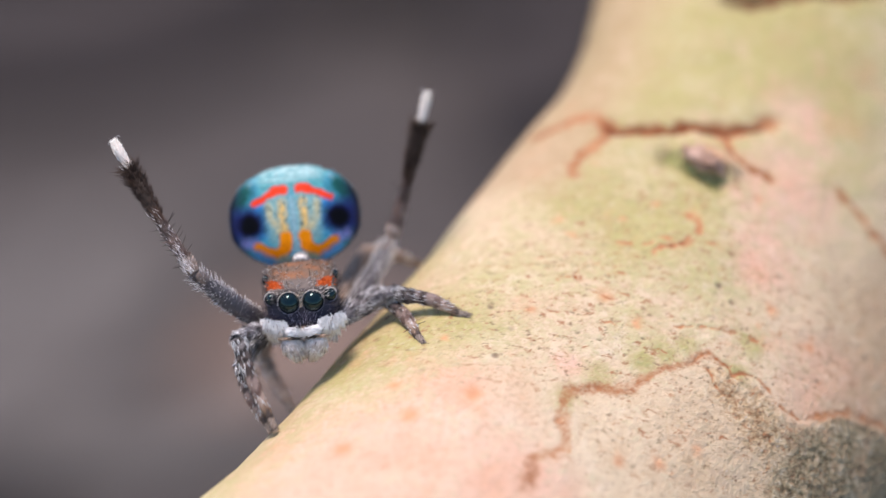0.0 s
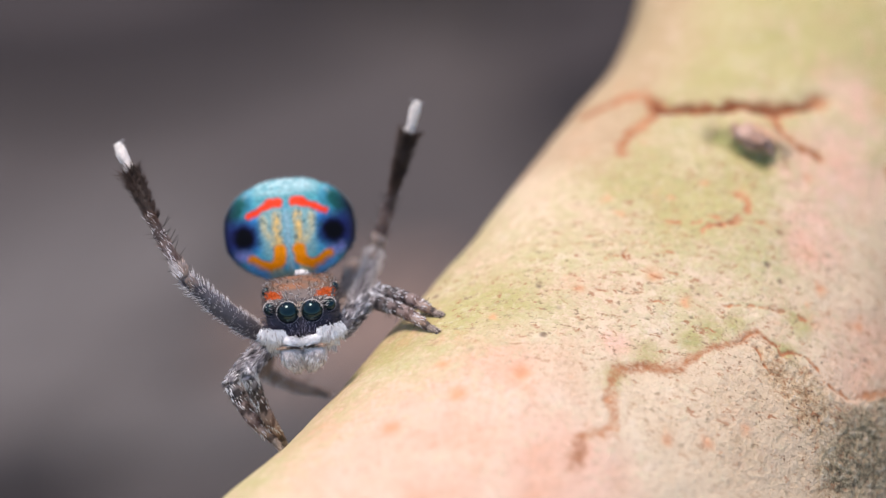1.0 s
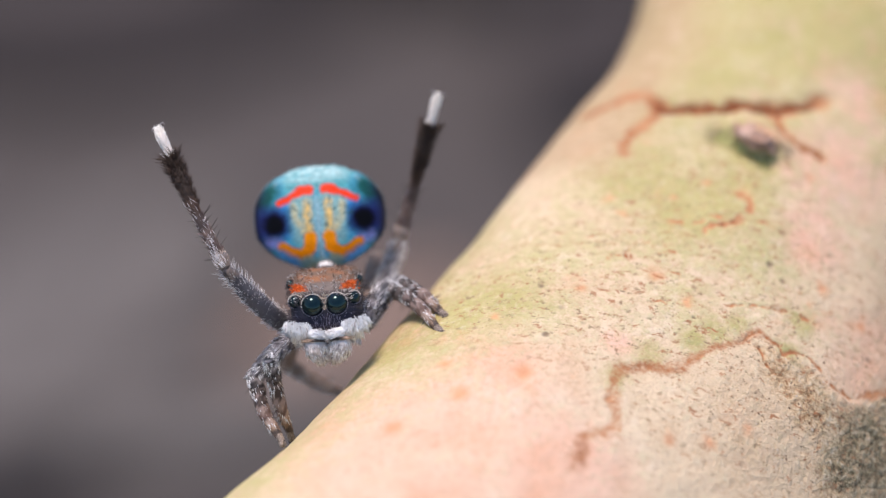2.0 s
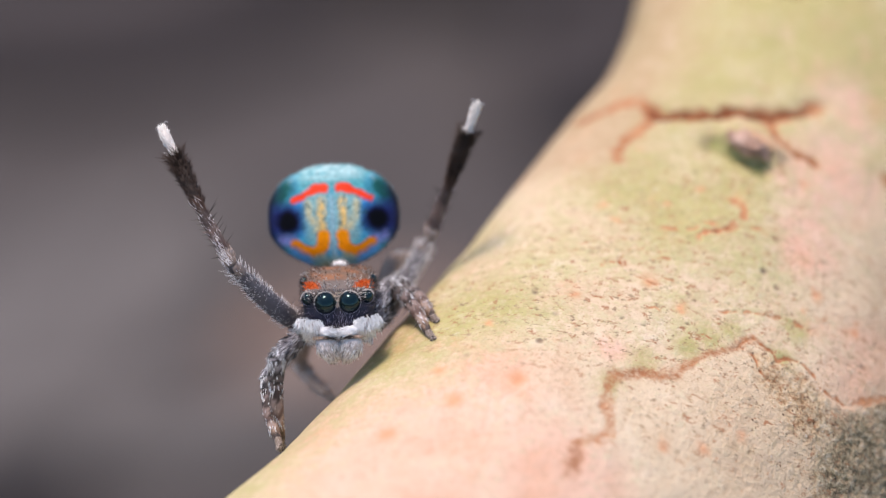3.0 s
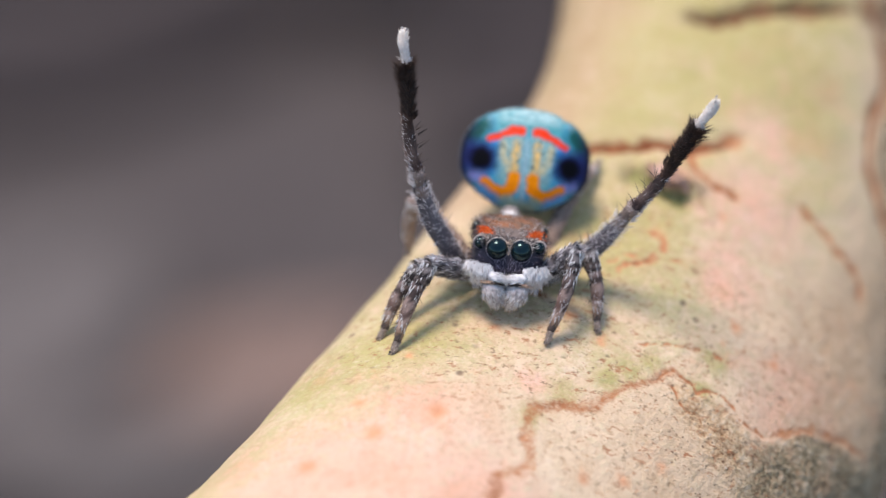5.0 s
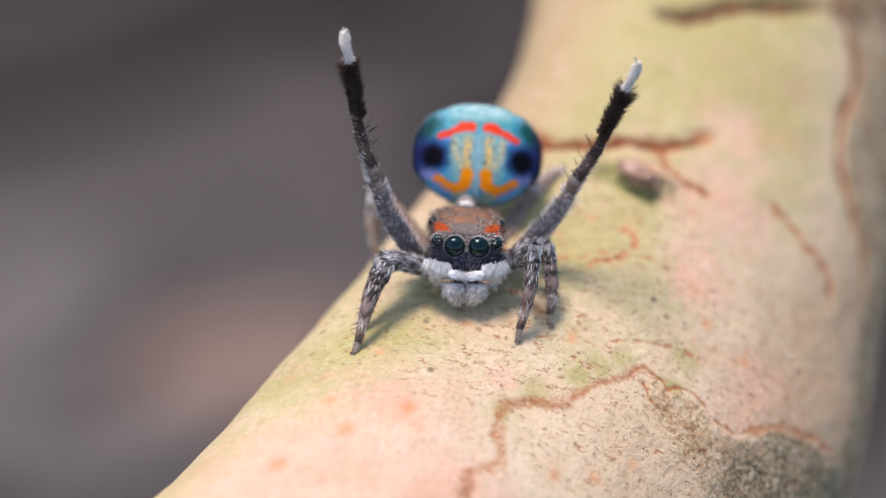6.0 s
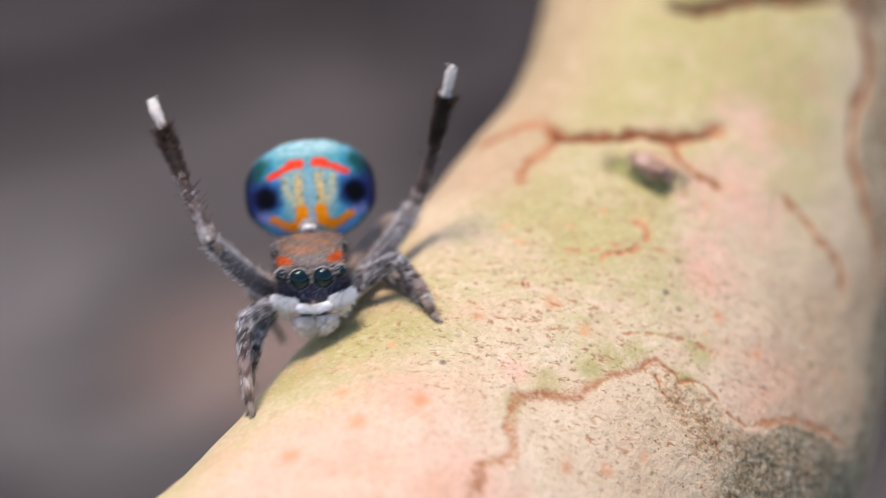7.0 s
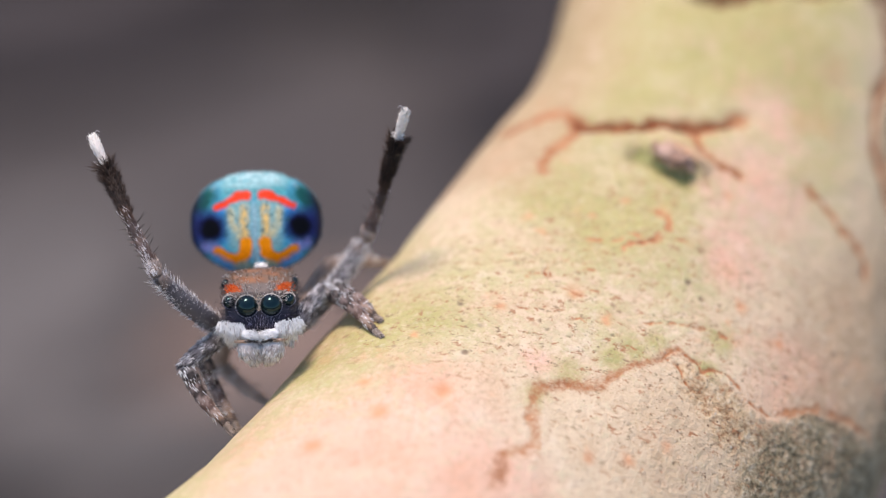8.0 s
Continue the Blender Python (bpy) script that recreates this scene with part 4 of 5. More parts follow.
def leg(parent, number):
    """Thigh, shin and foot of one leg; each runs up its own z axis. Returns the two keyed parts."""
    l1, l2 = LEG_LENGTH[number]
    if number == 3:
        thigh = Coat()
        skin = lambda u, g: (0.12, 0.108, 0.118) if u < 0.86 else (0.24, 0.18, 0.15)
        coatc = lambda u, g: vary(over((0.032, 0.03, 0.038), (0.42, 0.39, 0.40), min(1, max(0, 0.42 + 0.5 * math.sin(g * 2 + 0.8) + 1.1 * noise.noise((u * 7, math.cos(g) * 1.4, math.sin(g) * 1.4))))) if rng.random() < 0.9 else (0.66, 0.63, 0.64), 0.25)
        thigh.limb([(0, 0, 0), (0.0, 0.12, 0.3 * l1), (0, 0.14, 0.7 * l1), (0, 0, l1)], [0.14, 0.235, 0.215, 0.14], skin, 1500, 0.12, 0.008, coatc, lean=0.88)
        for k in range(640):
            z = rng.uniform(0.05, 0.97) * l1
            d = Vector((math.cos(k * 2.4), math.sin(k * 2.4), 0))
            thigh.hair(Vector((0, 0.14 * math.sin(3.14 * z / l1), z)) + d * 0.19, d * 0.8 + Vector((0, 0, 0.8)), rng.uniform(0.10, 0.25), 0.006, vary((0.78, 0.73, 0.72), 0.15))
        for _ in range(7):
            z = rng.uniform(0.5, 0.98) * l1
            thigh.hair((0, -0.06, z), (rng.gauss(0, 0.3), -1, 0.5), rng.uniform(0.28, 0.45), 0.010, (0.05, 0.045, 0.045))
        t = thigh.done("thigh", HAIR, parent, "grey hairy thigh of a raised leg")
        shin = Coat()
        brown = [(0, 0.10, (0.22, 0.165, 0.135)), (0.10, 0.17, (0.34, 0.28, 0.25)), (0.17, 0.32, (0.075, 0.050, 0.045)), (0.32, 0.45, (0.13, 0.090, 0.078)), (0.45, 0.54, (0.06, 0.042, 0.038)), (0.54, 0.7, (0.05, 0.028, 0.02)), (0.7, 2, (0.028, 0.018, 0.014))]
        tint = lambda u, g: banded(u, g, brown)
        htint = lambda u, g: vary((0.70, 0.66, 0.66) if (u < 0.52 and rng.random() < 0.09) else tuple(1.25 * v for v in banded(u, g, brown)), 0.45)
        hlen = lambda u, g: 0.13 + 0.14 * max(0, u - 0.55)
        e = l2 * 0.795
        shin.limb([(0, 0, 0), (0, 0.02, 0.11 * e), (0, 0.06, 0.17 * e), (0, 0.13, 0.32 * e), (0, 0.14, 0.52 * e), (0, 0.12, 0.6 * e), (0, 0.05, 0.8 * e), (0, 0, e)],
                  [0.13, 0.165, 0.12, 0.14, 0.115, 0.125, 0.165, 0.11], tint, 1300, hlen, 0.009, htint, lean=0.7)
        for _ in range(820):
            z = (1 - 0.44 * rng.random() ** 1.3) * 0.985 * e
            g = rng.uniform(0, 6.283)
            d = Vector((math.cos(g), math.sin(g), 0))
            shin.hair(Vector((0, 0.05, z)) + d * 0.10, d + Vector((0, 0, 0.9)), rng.uniform(0.6, 1.2) * (0.13 + 0.25 * max(0, z / e - 0.55) / 0.45), 0.009, vary((0.042, 0.025, 0.018), 0.5))
        # uneven black tufts at the brush and pale fringe hairs nearer the knee
        for k in range(16):
            z, g = rng.uniform(0.52, 0.97) * e, rng.uniform(0, 6.283)
            d = Vector((math.cos(g), math.sin(g), 0))
            for _ in range(12):
                shin.hair(Vector((0, 0.06, z + rng.gauss(0, 0.02))) + d * 0.09, d * rng.uniform(0.5, 0.8) + Vector((rng.gauss(0, 0.15), rng.gauss(0, 0.15), 0.9)), rng.uniform(0.18, 0.30), 0.009, vary((0.035, 0.022, 0.017), 0.5))
        for _ in range(210):
            z = rng.random() ** 1.2 * 0.58 * e
            shin.hair((rng.gauss(0, 0.06), 0.17, z), (rng.gauss(0, 0.3), 1, 1.1), rng.uniform(0.11, 0.20), 0.006, vary((0.72, 0.69, 0.70), 0.15))
        for _ in range(24):
            z = rng.uniform(0.05, 0.5) * e
            g = rng.uniform(0, 6.283)
            d = Vector((math.cos(g), math.sin(g), 0))
            shin.hair(Vector((0, 0, z)) + d * 0.09, d + Vector((0, 0, 0.5)), rng.uniform(0.28, 0.42), 0.010, (0.06, 0.05, 0.045))
        s = shin.done("shin", HAIR, parent, "dark brown shin ending in a black brush")
        foot = Coat()
        foot.limb([(0, 0, e * 0.985), (0, 0.01, e + 0.2), (0, 0.02, e + 0.5), (0, 0, l2 - 0.1), (0, -0.01, l2)], [0.06, 0.10, 0.125, 0.10, 0.03], lambda u, g: (0.76, 0.69, 0.63), 520, 0.11, 0.009,
                  lambda u, g: vary((0.84, 0.77, 0.71), 0.1), lean=0.85)
        for _ in range(46):
            g = rng.uniform(0, 6.283)
            d = Vector((math.cos(g), math.sin(g), 0))
            foot.hair(Vector((0, 0, e + rng.uniform(-0.02, 0.12))) + d * 0.05, d + Vector((0, 0, rng.uniform(-0.3, 0.6))), rng.uniform(0.10, 0.2), 0.008, vary((0.72, 0.68, 0.65), 0.15))
        # two bent claws and a few loose hairs at the end
        for k in (-1, 1):
            foot.limb([(0.03 * k, -0.02, l2 - 0.06), (0.08 * k, -0.05, l2 + 0.06), (0.15 * k, -0.06, l2 + 0.10), (0.19 * k, -0.06, l2 + 0.03)], [0.022, 0.017, 0.013, 0.008], lambda u, g: (0.34, 0.32, 0.32), around=6, steps=3)
        for _ in range(18):
            foot.hair((rng.gauss(0, 0.03), rng.gauss(0, 0.03), l2 - 0.06), (rng.gauss(0, 0.5), rng.gauss(0, 0.4), 1), rng.uniform(0.08, 0.16), 0.007, vary((0.70, 0.67, 0.65), 0.2))
        foot.done("foot", HAIR, s, "white hairy foot")
        return t, s
    thigh = Coat()
    skin = lambda u, g: (0.20, 0.18, 0.19) if (u * 5) % 1 > 0.25 else (0.08, 0.07, 0.07)
    coatc = lambda u, g: vary(over((0.035, 0.03, 0.032), (0.80, 0.77, 0.78), min(1, max(0, 0.45 + 1.5 * noise.noise((u * 8 + number, math.cos(g) * 2.2, math.sin(g) * 2.2 + number))))), 0.25)
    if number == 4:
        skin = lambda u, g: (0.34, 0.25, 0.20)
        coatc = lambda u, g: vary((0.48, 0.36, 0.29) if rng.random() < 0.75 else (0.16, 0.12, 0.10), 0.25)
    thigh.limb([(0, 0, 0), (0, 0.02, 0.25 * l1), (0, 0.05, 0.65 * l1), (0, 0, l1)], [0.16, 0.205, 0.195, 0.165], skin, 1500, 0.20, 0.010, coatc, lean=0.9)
    t = thigh.done("thigh", HAIR, parent, "grey hairy thigh of a walking leg")
    shin = Coat()
    bands = [(0, 0.07, (0.05, 0.042, 0.04)), (0.07, 0.15, (0.22, 0.195, 0.19)), (0.15, 0.22, (0.025, 0.02, 0.02)), (0.22, 0.32, (0.15, 0.12, 0.11)), (0.32, 0.40, (0.03, 0.022, 0.02)),
             (0.40, 0.48, (0.22, 0.165, 0.15)), (0.48, 0.57, (0.05, 0.034, 0.03)), (0.57, 0.66, (0.30, 0.22, 0.19)), (0.66, 0.74, (0.15, 0.092, 0.075)), (0.74, 0.84, (0.46, 0.34, 0.28)), (0.84, 0.93, (0.30, 0.20, 0.14)), (0.93, 2, (0.10, 0.075, 0.065))]
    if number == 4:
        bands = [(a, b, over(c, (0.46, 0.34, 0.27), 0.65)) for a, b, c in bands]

    def broken(u, g):
        return u + 0.09 * noise.noise((u * 5, math.cos(g) * 1.6 + number, math.sin(g) * 1.6))

    tint = lambda u, g: banded(broken(u, g), g, bands)
    htint = lambda u, g: vary(banded(broken(u, g) + rng.gauss(0, 0.03), g, bands), 0.4)
    e = l2 * 0.86
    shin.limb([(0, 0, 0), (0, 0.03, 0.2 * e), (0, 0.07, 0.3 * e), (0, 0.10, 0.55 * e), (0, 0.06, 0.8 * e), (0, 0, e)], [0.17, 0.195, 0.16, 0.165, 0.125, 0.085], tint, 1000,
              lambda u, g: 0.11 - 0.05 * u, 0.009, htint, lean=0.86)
    for _ in range(300):
        u, g = rng.random() ** 1.3 * 0.86, rng.uniform(0, 6.283)
        if noise.noise((u * 9, math.cos(g) * 1.5, math.sin(g) * 1.5 + number)) < -0.12:
            continue
        d = Vector((math.cos(g), math.sin(g), 0))
        shin.hair(Vector((0, 0.10 * math.sin(3.14 * u), u * e)) + d * (0.18 - 0.09 * u), d * 0.22 + Vector((0, 0, 0.95)), rng.uniform(0.10, 0.17), 0.013, vary((0.95, 0.90, 0.87), 0.08))
    for _ in range(14):
        z, g = rng.uniform(0.1, 0.85) * e, rng.uniform(0, 6.283)
        d = Vector((math.cos(g), math.sin(g), 0))
        shin.hair(Vector((0, 0.06, z)) + d * 0.09, d + Vector((0, 0, 0.6)), rng.uniform(0.22, 0.34), 0.011, (0.07, 0.055, 0.05))
    s = shin.done("shin", HAIR, parent, "brown and grey banded shin")
    foot = Coat()
    foot.limb([(0, 0, e * 0.98), (0, 0, e + 0.15), (0, 0, l2)], [0.078, 0.075, 0.05], lambda u, g: (0.30, 0.235, 0.19), 170, 0.08, 0.009, lambda u, g: vary((0.40, 0.33, 0.28), 0.3), lean=0.8)
    for _ in range(36):
        foot.hair((rng.gauss(0, 0.03), rng.gauss(0, 0.03), l2 - 0.05), (rng.gauss(0, 0.5), rng.gauss(0, 0.5), 0.8), 0.06, 0.016, vary((0.035, 0.03, 0.03)))
    foot.done("foot", HAIR, s, "dark padded foot")
    return t, s


LEG_LENGTH = {1: (1.5, 2.35), 2: (1.5, 1.95), 3: (2.75, 3.8), 4: (2.2, 1.7)}
HIPS = {1: (0.72, 0.55, -0.72), 2: (0.85, 1.0, -0.78), 3: (0.88, 1.3, -0.80), 4: (0.72, 2.0, -0.7)}
spider = tagged(new("spider"), "small peacock jumping spider displaying on the branch", "spider")
spider.empty_display_size = 0.001
head(spider)
palps(spider)
waist(spider)
fan = abdomen(spider)
limbs = {(side, number): leg(spider, number) for side in (-1, 1) for number in (1, 2, 3, 4)}


# ---- how the spider moves ----
SPIDER_ROWS = [
    (0, -3.31, 0.23, -2.01, 11, -5, 0),
    (0.3, -4.29, -0.05, -2.71, 8, -4.5, 0),
    (0.5, -4.45, -0.14, -2.85, 6, -5, 0),
    (1, -4.45, -0.20, -2.85, 6, -5, 0),
    (1.5, -4.45, -0.24, -2.86, 6, -5, 0),
    (1.7, -4.27, -0.12, -2.79, 7, -5, 0),
    (2.8, -3.54, 0.01, -2.49, 6, -3, 0),
    (3, -3.51, -0.08, -2.49, 6, -2.5, 0),
    (3.2, -3.18, 0.07, -2.17, 9, -1.5, 0),
    (3.5, -2.50, 0.39, -1.62, 11, -3, 0),
    (3.8, -1.14, 0.83, -0.68, 17, -4, 0),
    (4, -0.10, 0.89, -0.33, 19, -3, 0),
    (4.2, 0.70, 0.78, -0.30, 13, 0, 0),
    (4.5, 1.67, 0.69, -0.40, 9, 2, 0),
    (4.7, 2.27, 0.82, -0.38, 9, 7, 0),
    (5, 2.34, 0.59, -0.47, 6, 6, 0),
    (5.2, 2.35, 0.62, -0.44, 7, 4, 0),
    (6.3, 1.63, 0.63, -0.35, 11, 1, 0),
    (6.5, 0.90, 0.64, -0.50, 11, -1, 0),
    (6.8, -0.61, 0.67, -0.68, 17, -4, 0),
    (7, -1.84, 0.63, -1.14, 17, -5, 0),
    (7.2, -2.87, 0.92, -1.66, 14, -2, 0),
    (7.5, -3.62, 0.23, -2.27, 7, -2, 0),
    (8, -3.61, 0.16, -2.27, 7, -2.5, 0),
]
ABDOMEN_ROWS = [
    (0, -0.08, 1.55, 2.56, -1),
    (0.3, -0.17, 1.45, 2.63, 0.5),
    (0.5, -0.23, 1.39, 2.70, -0.5),
    (1, -0.23, 1.39, 2.70, -0.5),
    (1.5, -0.22, 1.39, 2.70, -0.5),
    (1.7, -0.07, 1.43, 2.74, 0),
    (2.8, -0.11, 1.40, 2.82, 0),
    (3, -0.12, 1.40, 2.81, 0),
    (3.2, -0.00, 1.49, 2.68, 0.5),
    (3.5, -0.02, 1.57, 2.67, -0.5),
    (3.8, 0.17, 1.72, 2.36, -1),
    (4, 0.25, 1.79, 2.32, 0.5),
    (4.2, 0.29, 1.64, 2.66, 0),
    (4.5, 0.25, 1.54, 2.93, 0.5),
    (4.7, 0.13, 1.53, 2.88, -1),
    (5, 0.23, 1.42, 3.00, 1.5),
    (5.2, 0.31, 1.46, 2.97, 2.5),
    (6.3, 0.21, 1.58, 2.75, 1),
    (6.5, 0.19, 1.58, 2.75, -0.5),
    (6.8, 0.08, 1.71, 2.33, 0.5),
    (7, 0.10, 1.71, 2.33, -0.5),
    (7.2, -0.19, 1.62, 2.40, 0),
    (7.5, -0.10, 1.42, 2.67, 0.5),
    (8, -0.10, 1.42, 2.67, 0.5),
]
RIGHT_THIRD_KNEE = [
    (-5.87, -1.40, -0.58), (-6.84, -1.58, -1.16), (-7.12, -1.54, -1.33), (-7.26, -1.28, -1.19),
    (-7.24, -1.35, -1.20), (-6.74, -1.58, -1.09), (-5.84, -1.54, -0.71), (-6.03, -1.47, -0.74),
    (-5.64, -1.44, -0.46), (-5.13, -1.04, -0.02), (-3.57, -0.99, 0.69), (-2.46, -0.99, 1.05),
    (-1.59, -0.80, 1.54), (-0.74, -0.10, 1.92), (-0.17, 0.21, 2.06), (0.28, -0.53, 1.95),
    (0.28, -0.45, 1.98), (-0.57, -0.49, 1.94), (-1.45, -0.53, 1.63), (-2.99, -1.10, 0.83),
    (-4.24, -1.15, 0.31), (-5.40, -0.75, -0.19), (-5.99, -1.42, -0.64), (-6.01, -1.52, -0.73),
]
RIGHT_THIRD_FOOT = [
    (-7.87, -0.61, 2.55), (-8.57, -0.80, 2.13), (-8.88, -0.81, 1.96), (-8.99, -0.09, 1.98),
    (-8.97, -0.20, 1.98), (-8.45, -0.81, 2.22), (-7.43, -0.73, 2.64), (-7.79, -0.73, 2.54),
    (-7.14, -0.64, 2.94), (-6.80, -0.30, 3.32), (-5.27, -0.12, 3.98), (-3.95, -0.09, 4.43),
    (-2.97, 0.02, 4.99), (-1.83, -1.72, 5.19), (-0.63, -1.40, 5.47), (-0.11, -1.75, 5.52),
    (-0.15, -1.65, 5.56), (-1.65, -2.17, 5.18), (-2.76, -2.44, 4.64), (-4.50, -0.23, 4.21),
    (-5.73, -0.28, 3.70), (-6.89, 0.08, 3.21), (-7.62, -0.58, 2.69), (-7.64, -0.68, 2.59),
]
LEFT_THIRD_KNEE = [
    (-1.32, 2.08, 0.15), (-2.76, 2.24, -0.80), (-2.81, 2.02, -0.81), (-2.85, 1.73, -0.57),
    (-2.83, 1.70, -0.59), (-2.71, 1.79, -0.48), (-1.67, 1.93, -0.35), (-1.49, 1.57, -0.21),
    (-1.27, 1.62, 0.22), (-0.34, 1.89, 0.68), (1.12, 2.58, 1.36), (2.21, 2.47, 1.80),
    (3.34, -0.44, 1.55), (4.42, -0.32, 1.44), (5.32, 0.48, 1.38), (5.20, -0.40, 1.18),
    (5.15, -0.57, 1.16), (4.05, -0.14, 1.95), (3.43, -0.34, 1.63), (1.84, 1.96, 1.56),
    (0.61, 1.68, 1.23), (-0.43, 1.92, 0.71), (-1.15, 1.30, 0.02), (-1.18, 1.25, 0.07),
]
LEFT_THIRD_FOOT = [
    (-0.38, 1.90, 3.83), (-1.90, 2.11, 2.90), (-1.88, 1.90, 2.87), (-1.82, 1.08, 3.02),
    (-1.83, 0.98, 3.00), (-1.72, 1.07, 3.12), (-0.57, 1.78, 3.28), (-0.24, 0.30, 3.14),
    (-0.73, 0.39, 3.78), (0.62, 0.46, 4.07), (2.15, 1.62, 4.89), (3.19, 0.79, 5.07),
    (5.06, 0.61, 4.77), (6.35, 0.86, 4.50), (7.11, -1.84, 3.80), (7.24, -2.19, 3.85),
    (7.22, -2.32, 3.82), (5.40, -2.21, 4.84), (5.19, -2.25, 4.40), (2.89, 0.21, 4.77),
    (1.48, -0.02, 4.51), (0.61, -0.11, 3.75), (-0.13, -0.51, 3.20), (-0.17, -0.63, 3.22),
]
RIGHT_FIRST_KNEE = [
    (-4.83, -1.61, -2.13), (-5.60, -1.94, -3.04), (-5.75, -1.93, -3.37), (-5.72, -1.95, -3.46),
    (-5.91, 0.27, -3.45), (-5.59, -1.92, -3.29), (-4.98, -1.80, -2.79), (-4.98, -1.81, -2.91),
    (-4.53, -1.68, -2.71), (-3.86, -1.57, -1.52), (-2.49, -1.13, -0.73), (-1.59, -1.01, -0.26),
    (-0.84, -1.06, 0.03), (-0.11, -0.88, 0.18), (0.43, -0.65, 0.31), (0.54, -0.97, 0.08),
    (0.51, -0.90, 0.08), (-0.24, -0.91, -0.01), (-0.84, -0.99, 0.06), (-2.18, -1.17, -0.59),
    (-3.47, -1.10, -1.52), (-4.34, 1.29, -2.40), (-4.94, -1.63, -2.61), (-5.16, 0.73, -2.58),
]
RIGHT_FIRST_FOOT = [
    (-3.93, -2.07, -4.26), (-4.87, -1.12, -5.12), (-4.81, -0.77, -5.19), (-4.87, -0.76, -5.29),
    (-4.85, -0.65, -5.33), (-4.81, -0.77, -5.19), (-4.90, -1.37, -5.10), (-4.88, -1.08, -5.15),
    (-4.65, -0.87, -4.91), (-3.56, -1.60, -3.85), (-2.77, -0.69, -3.02), (-2.06, -0.68, -2.54),
    (-1.39, -0.78, -2.23), (-0.77, -0.91, -2.08), (-0.66, -0.48, -1.76), (-0.37, -1.08, -2.08),
    (-0.41, -1.05, -2.07), (-0.83, -1.16, -2.27), (-0.94, -1.13, -2.28), (-2.25, -1.30, -2.93),
    (-3.27, -1.83, -3.74), (-3.37, -0.54, -3.49), (-4.18, -0.38, -4.45), (-4.16, -0.13, -4.53),
]
RIGHT_SECOND_KNEE = [
    (-4.79, -0.93, -2.79), (-5.94, -0.88, -3.64), (-6.20, -0.97, -3.70), (-6.20, -0.99, -3.73),
    (-6.22, -0.94, -3.77), (-6.10, -0.73, -3.71), (-5.23, -0.66, -3.46), (-5.23, -0.69, -3.45),
    (-4.81, -0.67, -3.13), (-4.25, -0.06, -2.63), (-2.83, 0.19, -1.71), (-1.89, 0.03, -1.15),
    (-1.49, 0.33, -0.71), (-0.60, 0.09, -0.13), (0.05, 0.21, -0.31), (0.24, -0.31, -0.01),
    (0.25, -0.29, -0.02), (-0.30, -0.53, 0.11), (-1.11, -0.46, -0.40), (-2.52, -0.43, -1.07),
    (-3.25, -0.51, -2.04), (-4.50, 0.23, -2.66), (-5.36, -0.85, -2.84), (-5.43, -0.78, -2.91),
]
RIGHT_SECOND_FOOT = [
    (-4.04, -1.92, -4.29), (-4.91, -1.76, -5.04), (-4.90, -1.37, -5.10), (-5.00, -1.28, -5.24),
    (-4.99, -1.17, -5.27), (-4.95, -1.32, -5.17), (-4.93, -1.72, -5.06), (-4.91, -1.76, -5.04),
    (-4.73, -1.54, -4.87), (-4.17, -0.05, -4.58), (-3.31, -0.23, -3.55), (-2.59, -0.60, -2.85),
    (-2.37, 0.40, -2.45), (-1.31, -0.25, -1.92), (-1.05, -0.32, -1.83), (-0.68, -0.42, -1.73),
    (-0.68, -0.42, -1.73), (-0.77, -0.45, -1.78), (-1.79, -0.33, -2.22), (-2.85, -0.06, -2.95),
    (-3.36, -1.40, -3.76), (-4.16, -0.09, -4.55), (-4.29, -1.22, -4.43), (-4.29, -1.22, -4.43),
]
LEFT_FIRST_KNEE = [
    (-1.54, 0.42, -1.06), (-2.76, 0.15, -1.48), (-2.90, 0.08, -1.63), (-2.95, 0.16, -1.72),
    (-2.91, 0.18, -1.83), (-2.78, 0.21, -1.63), (-2.34, 0.41, -1.21), (-2.35, 0.33, -1.21),
    (-1.86, 0.48, -1.02), (-0.67, 0.19, -0.49), (0.59, -0.28, 0.46), (1.54, -0.60, 0.57),
    (2.26, -0.76, 0.66), (3.38, -0.75, 0.51), (4.01, -0.66, 0.39), (4.04, -0.89, 0.39),
    (3.98, -0.94, 0.42), (3.26, -0.95, 0.47), (2.54, -0.85, 0.46), (1.33, 0.80, -0.06),
    (-0.34, 1.08, -0.27), (-1.11, 0.43, -0.42), (-2.09, 0.46, -1.08), (-2.11, 0.41, -1.05),
]
LEFT_FIRST_FOOT = [
    (-0.44, -1.28, -2.25), (-1.20, -1.30, -2.48), (-1.20, -1.30, -2.48), (-1.24, -1.26, -2.47),
    (-1.20, -1.30, -2.48), (-1.20, -1.30, -2.48), (-1.31, -1.26, -2.50), (-1.26, -1.30, -2.50),
    (-1.31, -1.26, -2.50), (-0.83, -1.26, -2.34), (0.74, -0.96, -1.79), (2.00, -0.92, -1.71),
    (2.02, -0.89, -1.68), (3.31, -0.88, -1.84), (3.31, -0.88, -1.84), (3.31, -0.88, -1.84),
    (3.25, -0.87, -1.81), (3.29, -0.92, -1.87), (3.09, -0.91, -1.83), (1.83, -0.86, -1.65),
    (1.05, -0.49, -1.35), (-0.04, -1.00, -1.95), (-0.71, -1.10, -2.19), (-0.71, -1.10, -2.19),
]
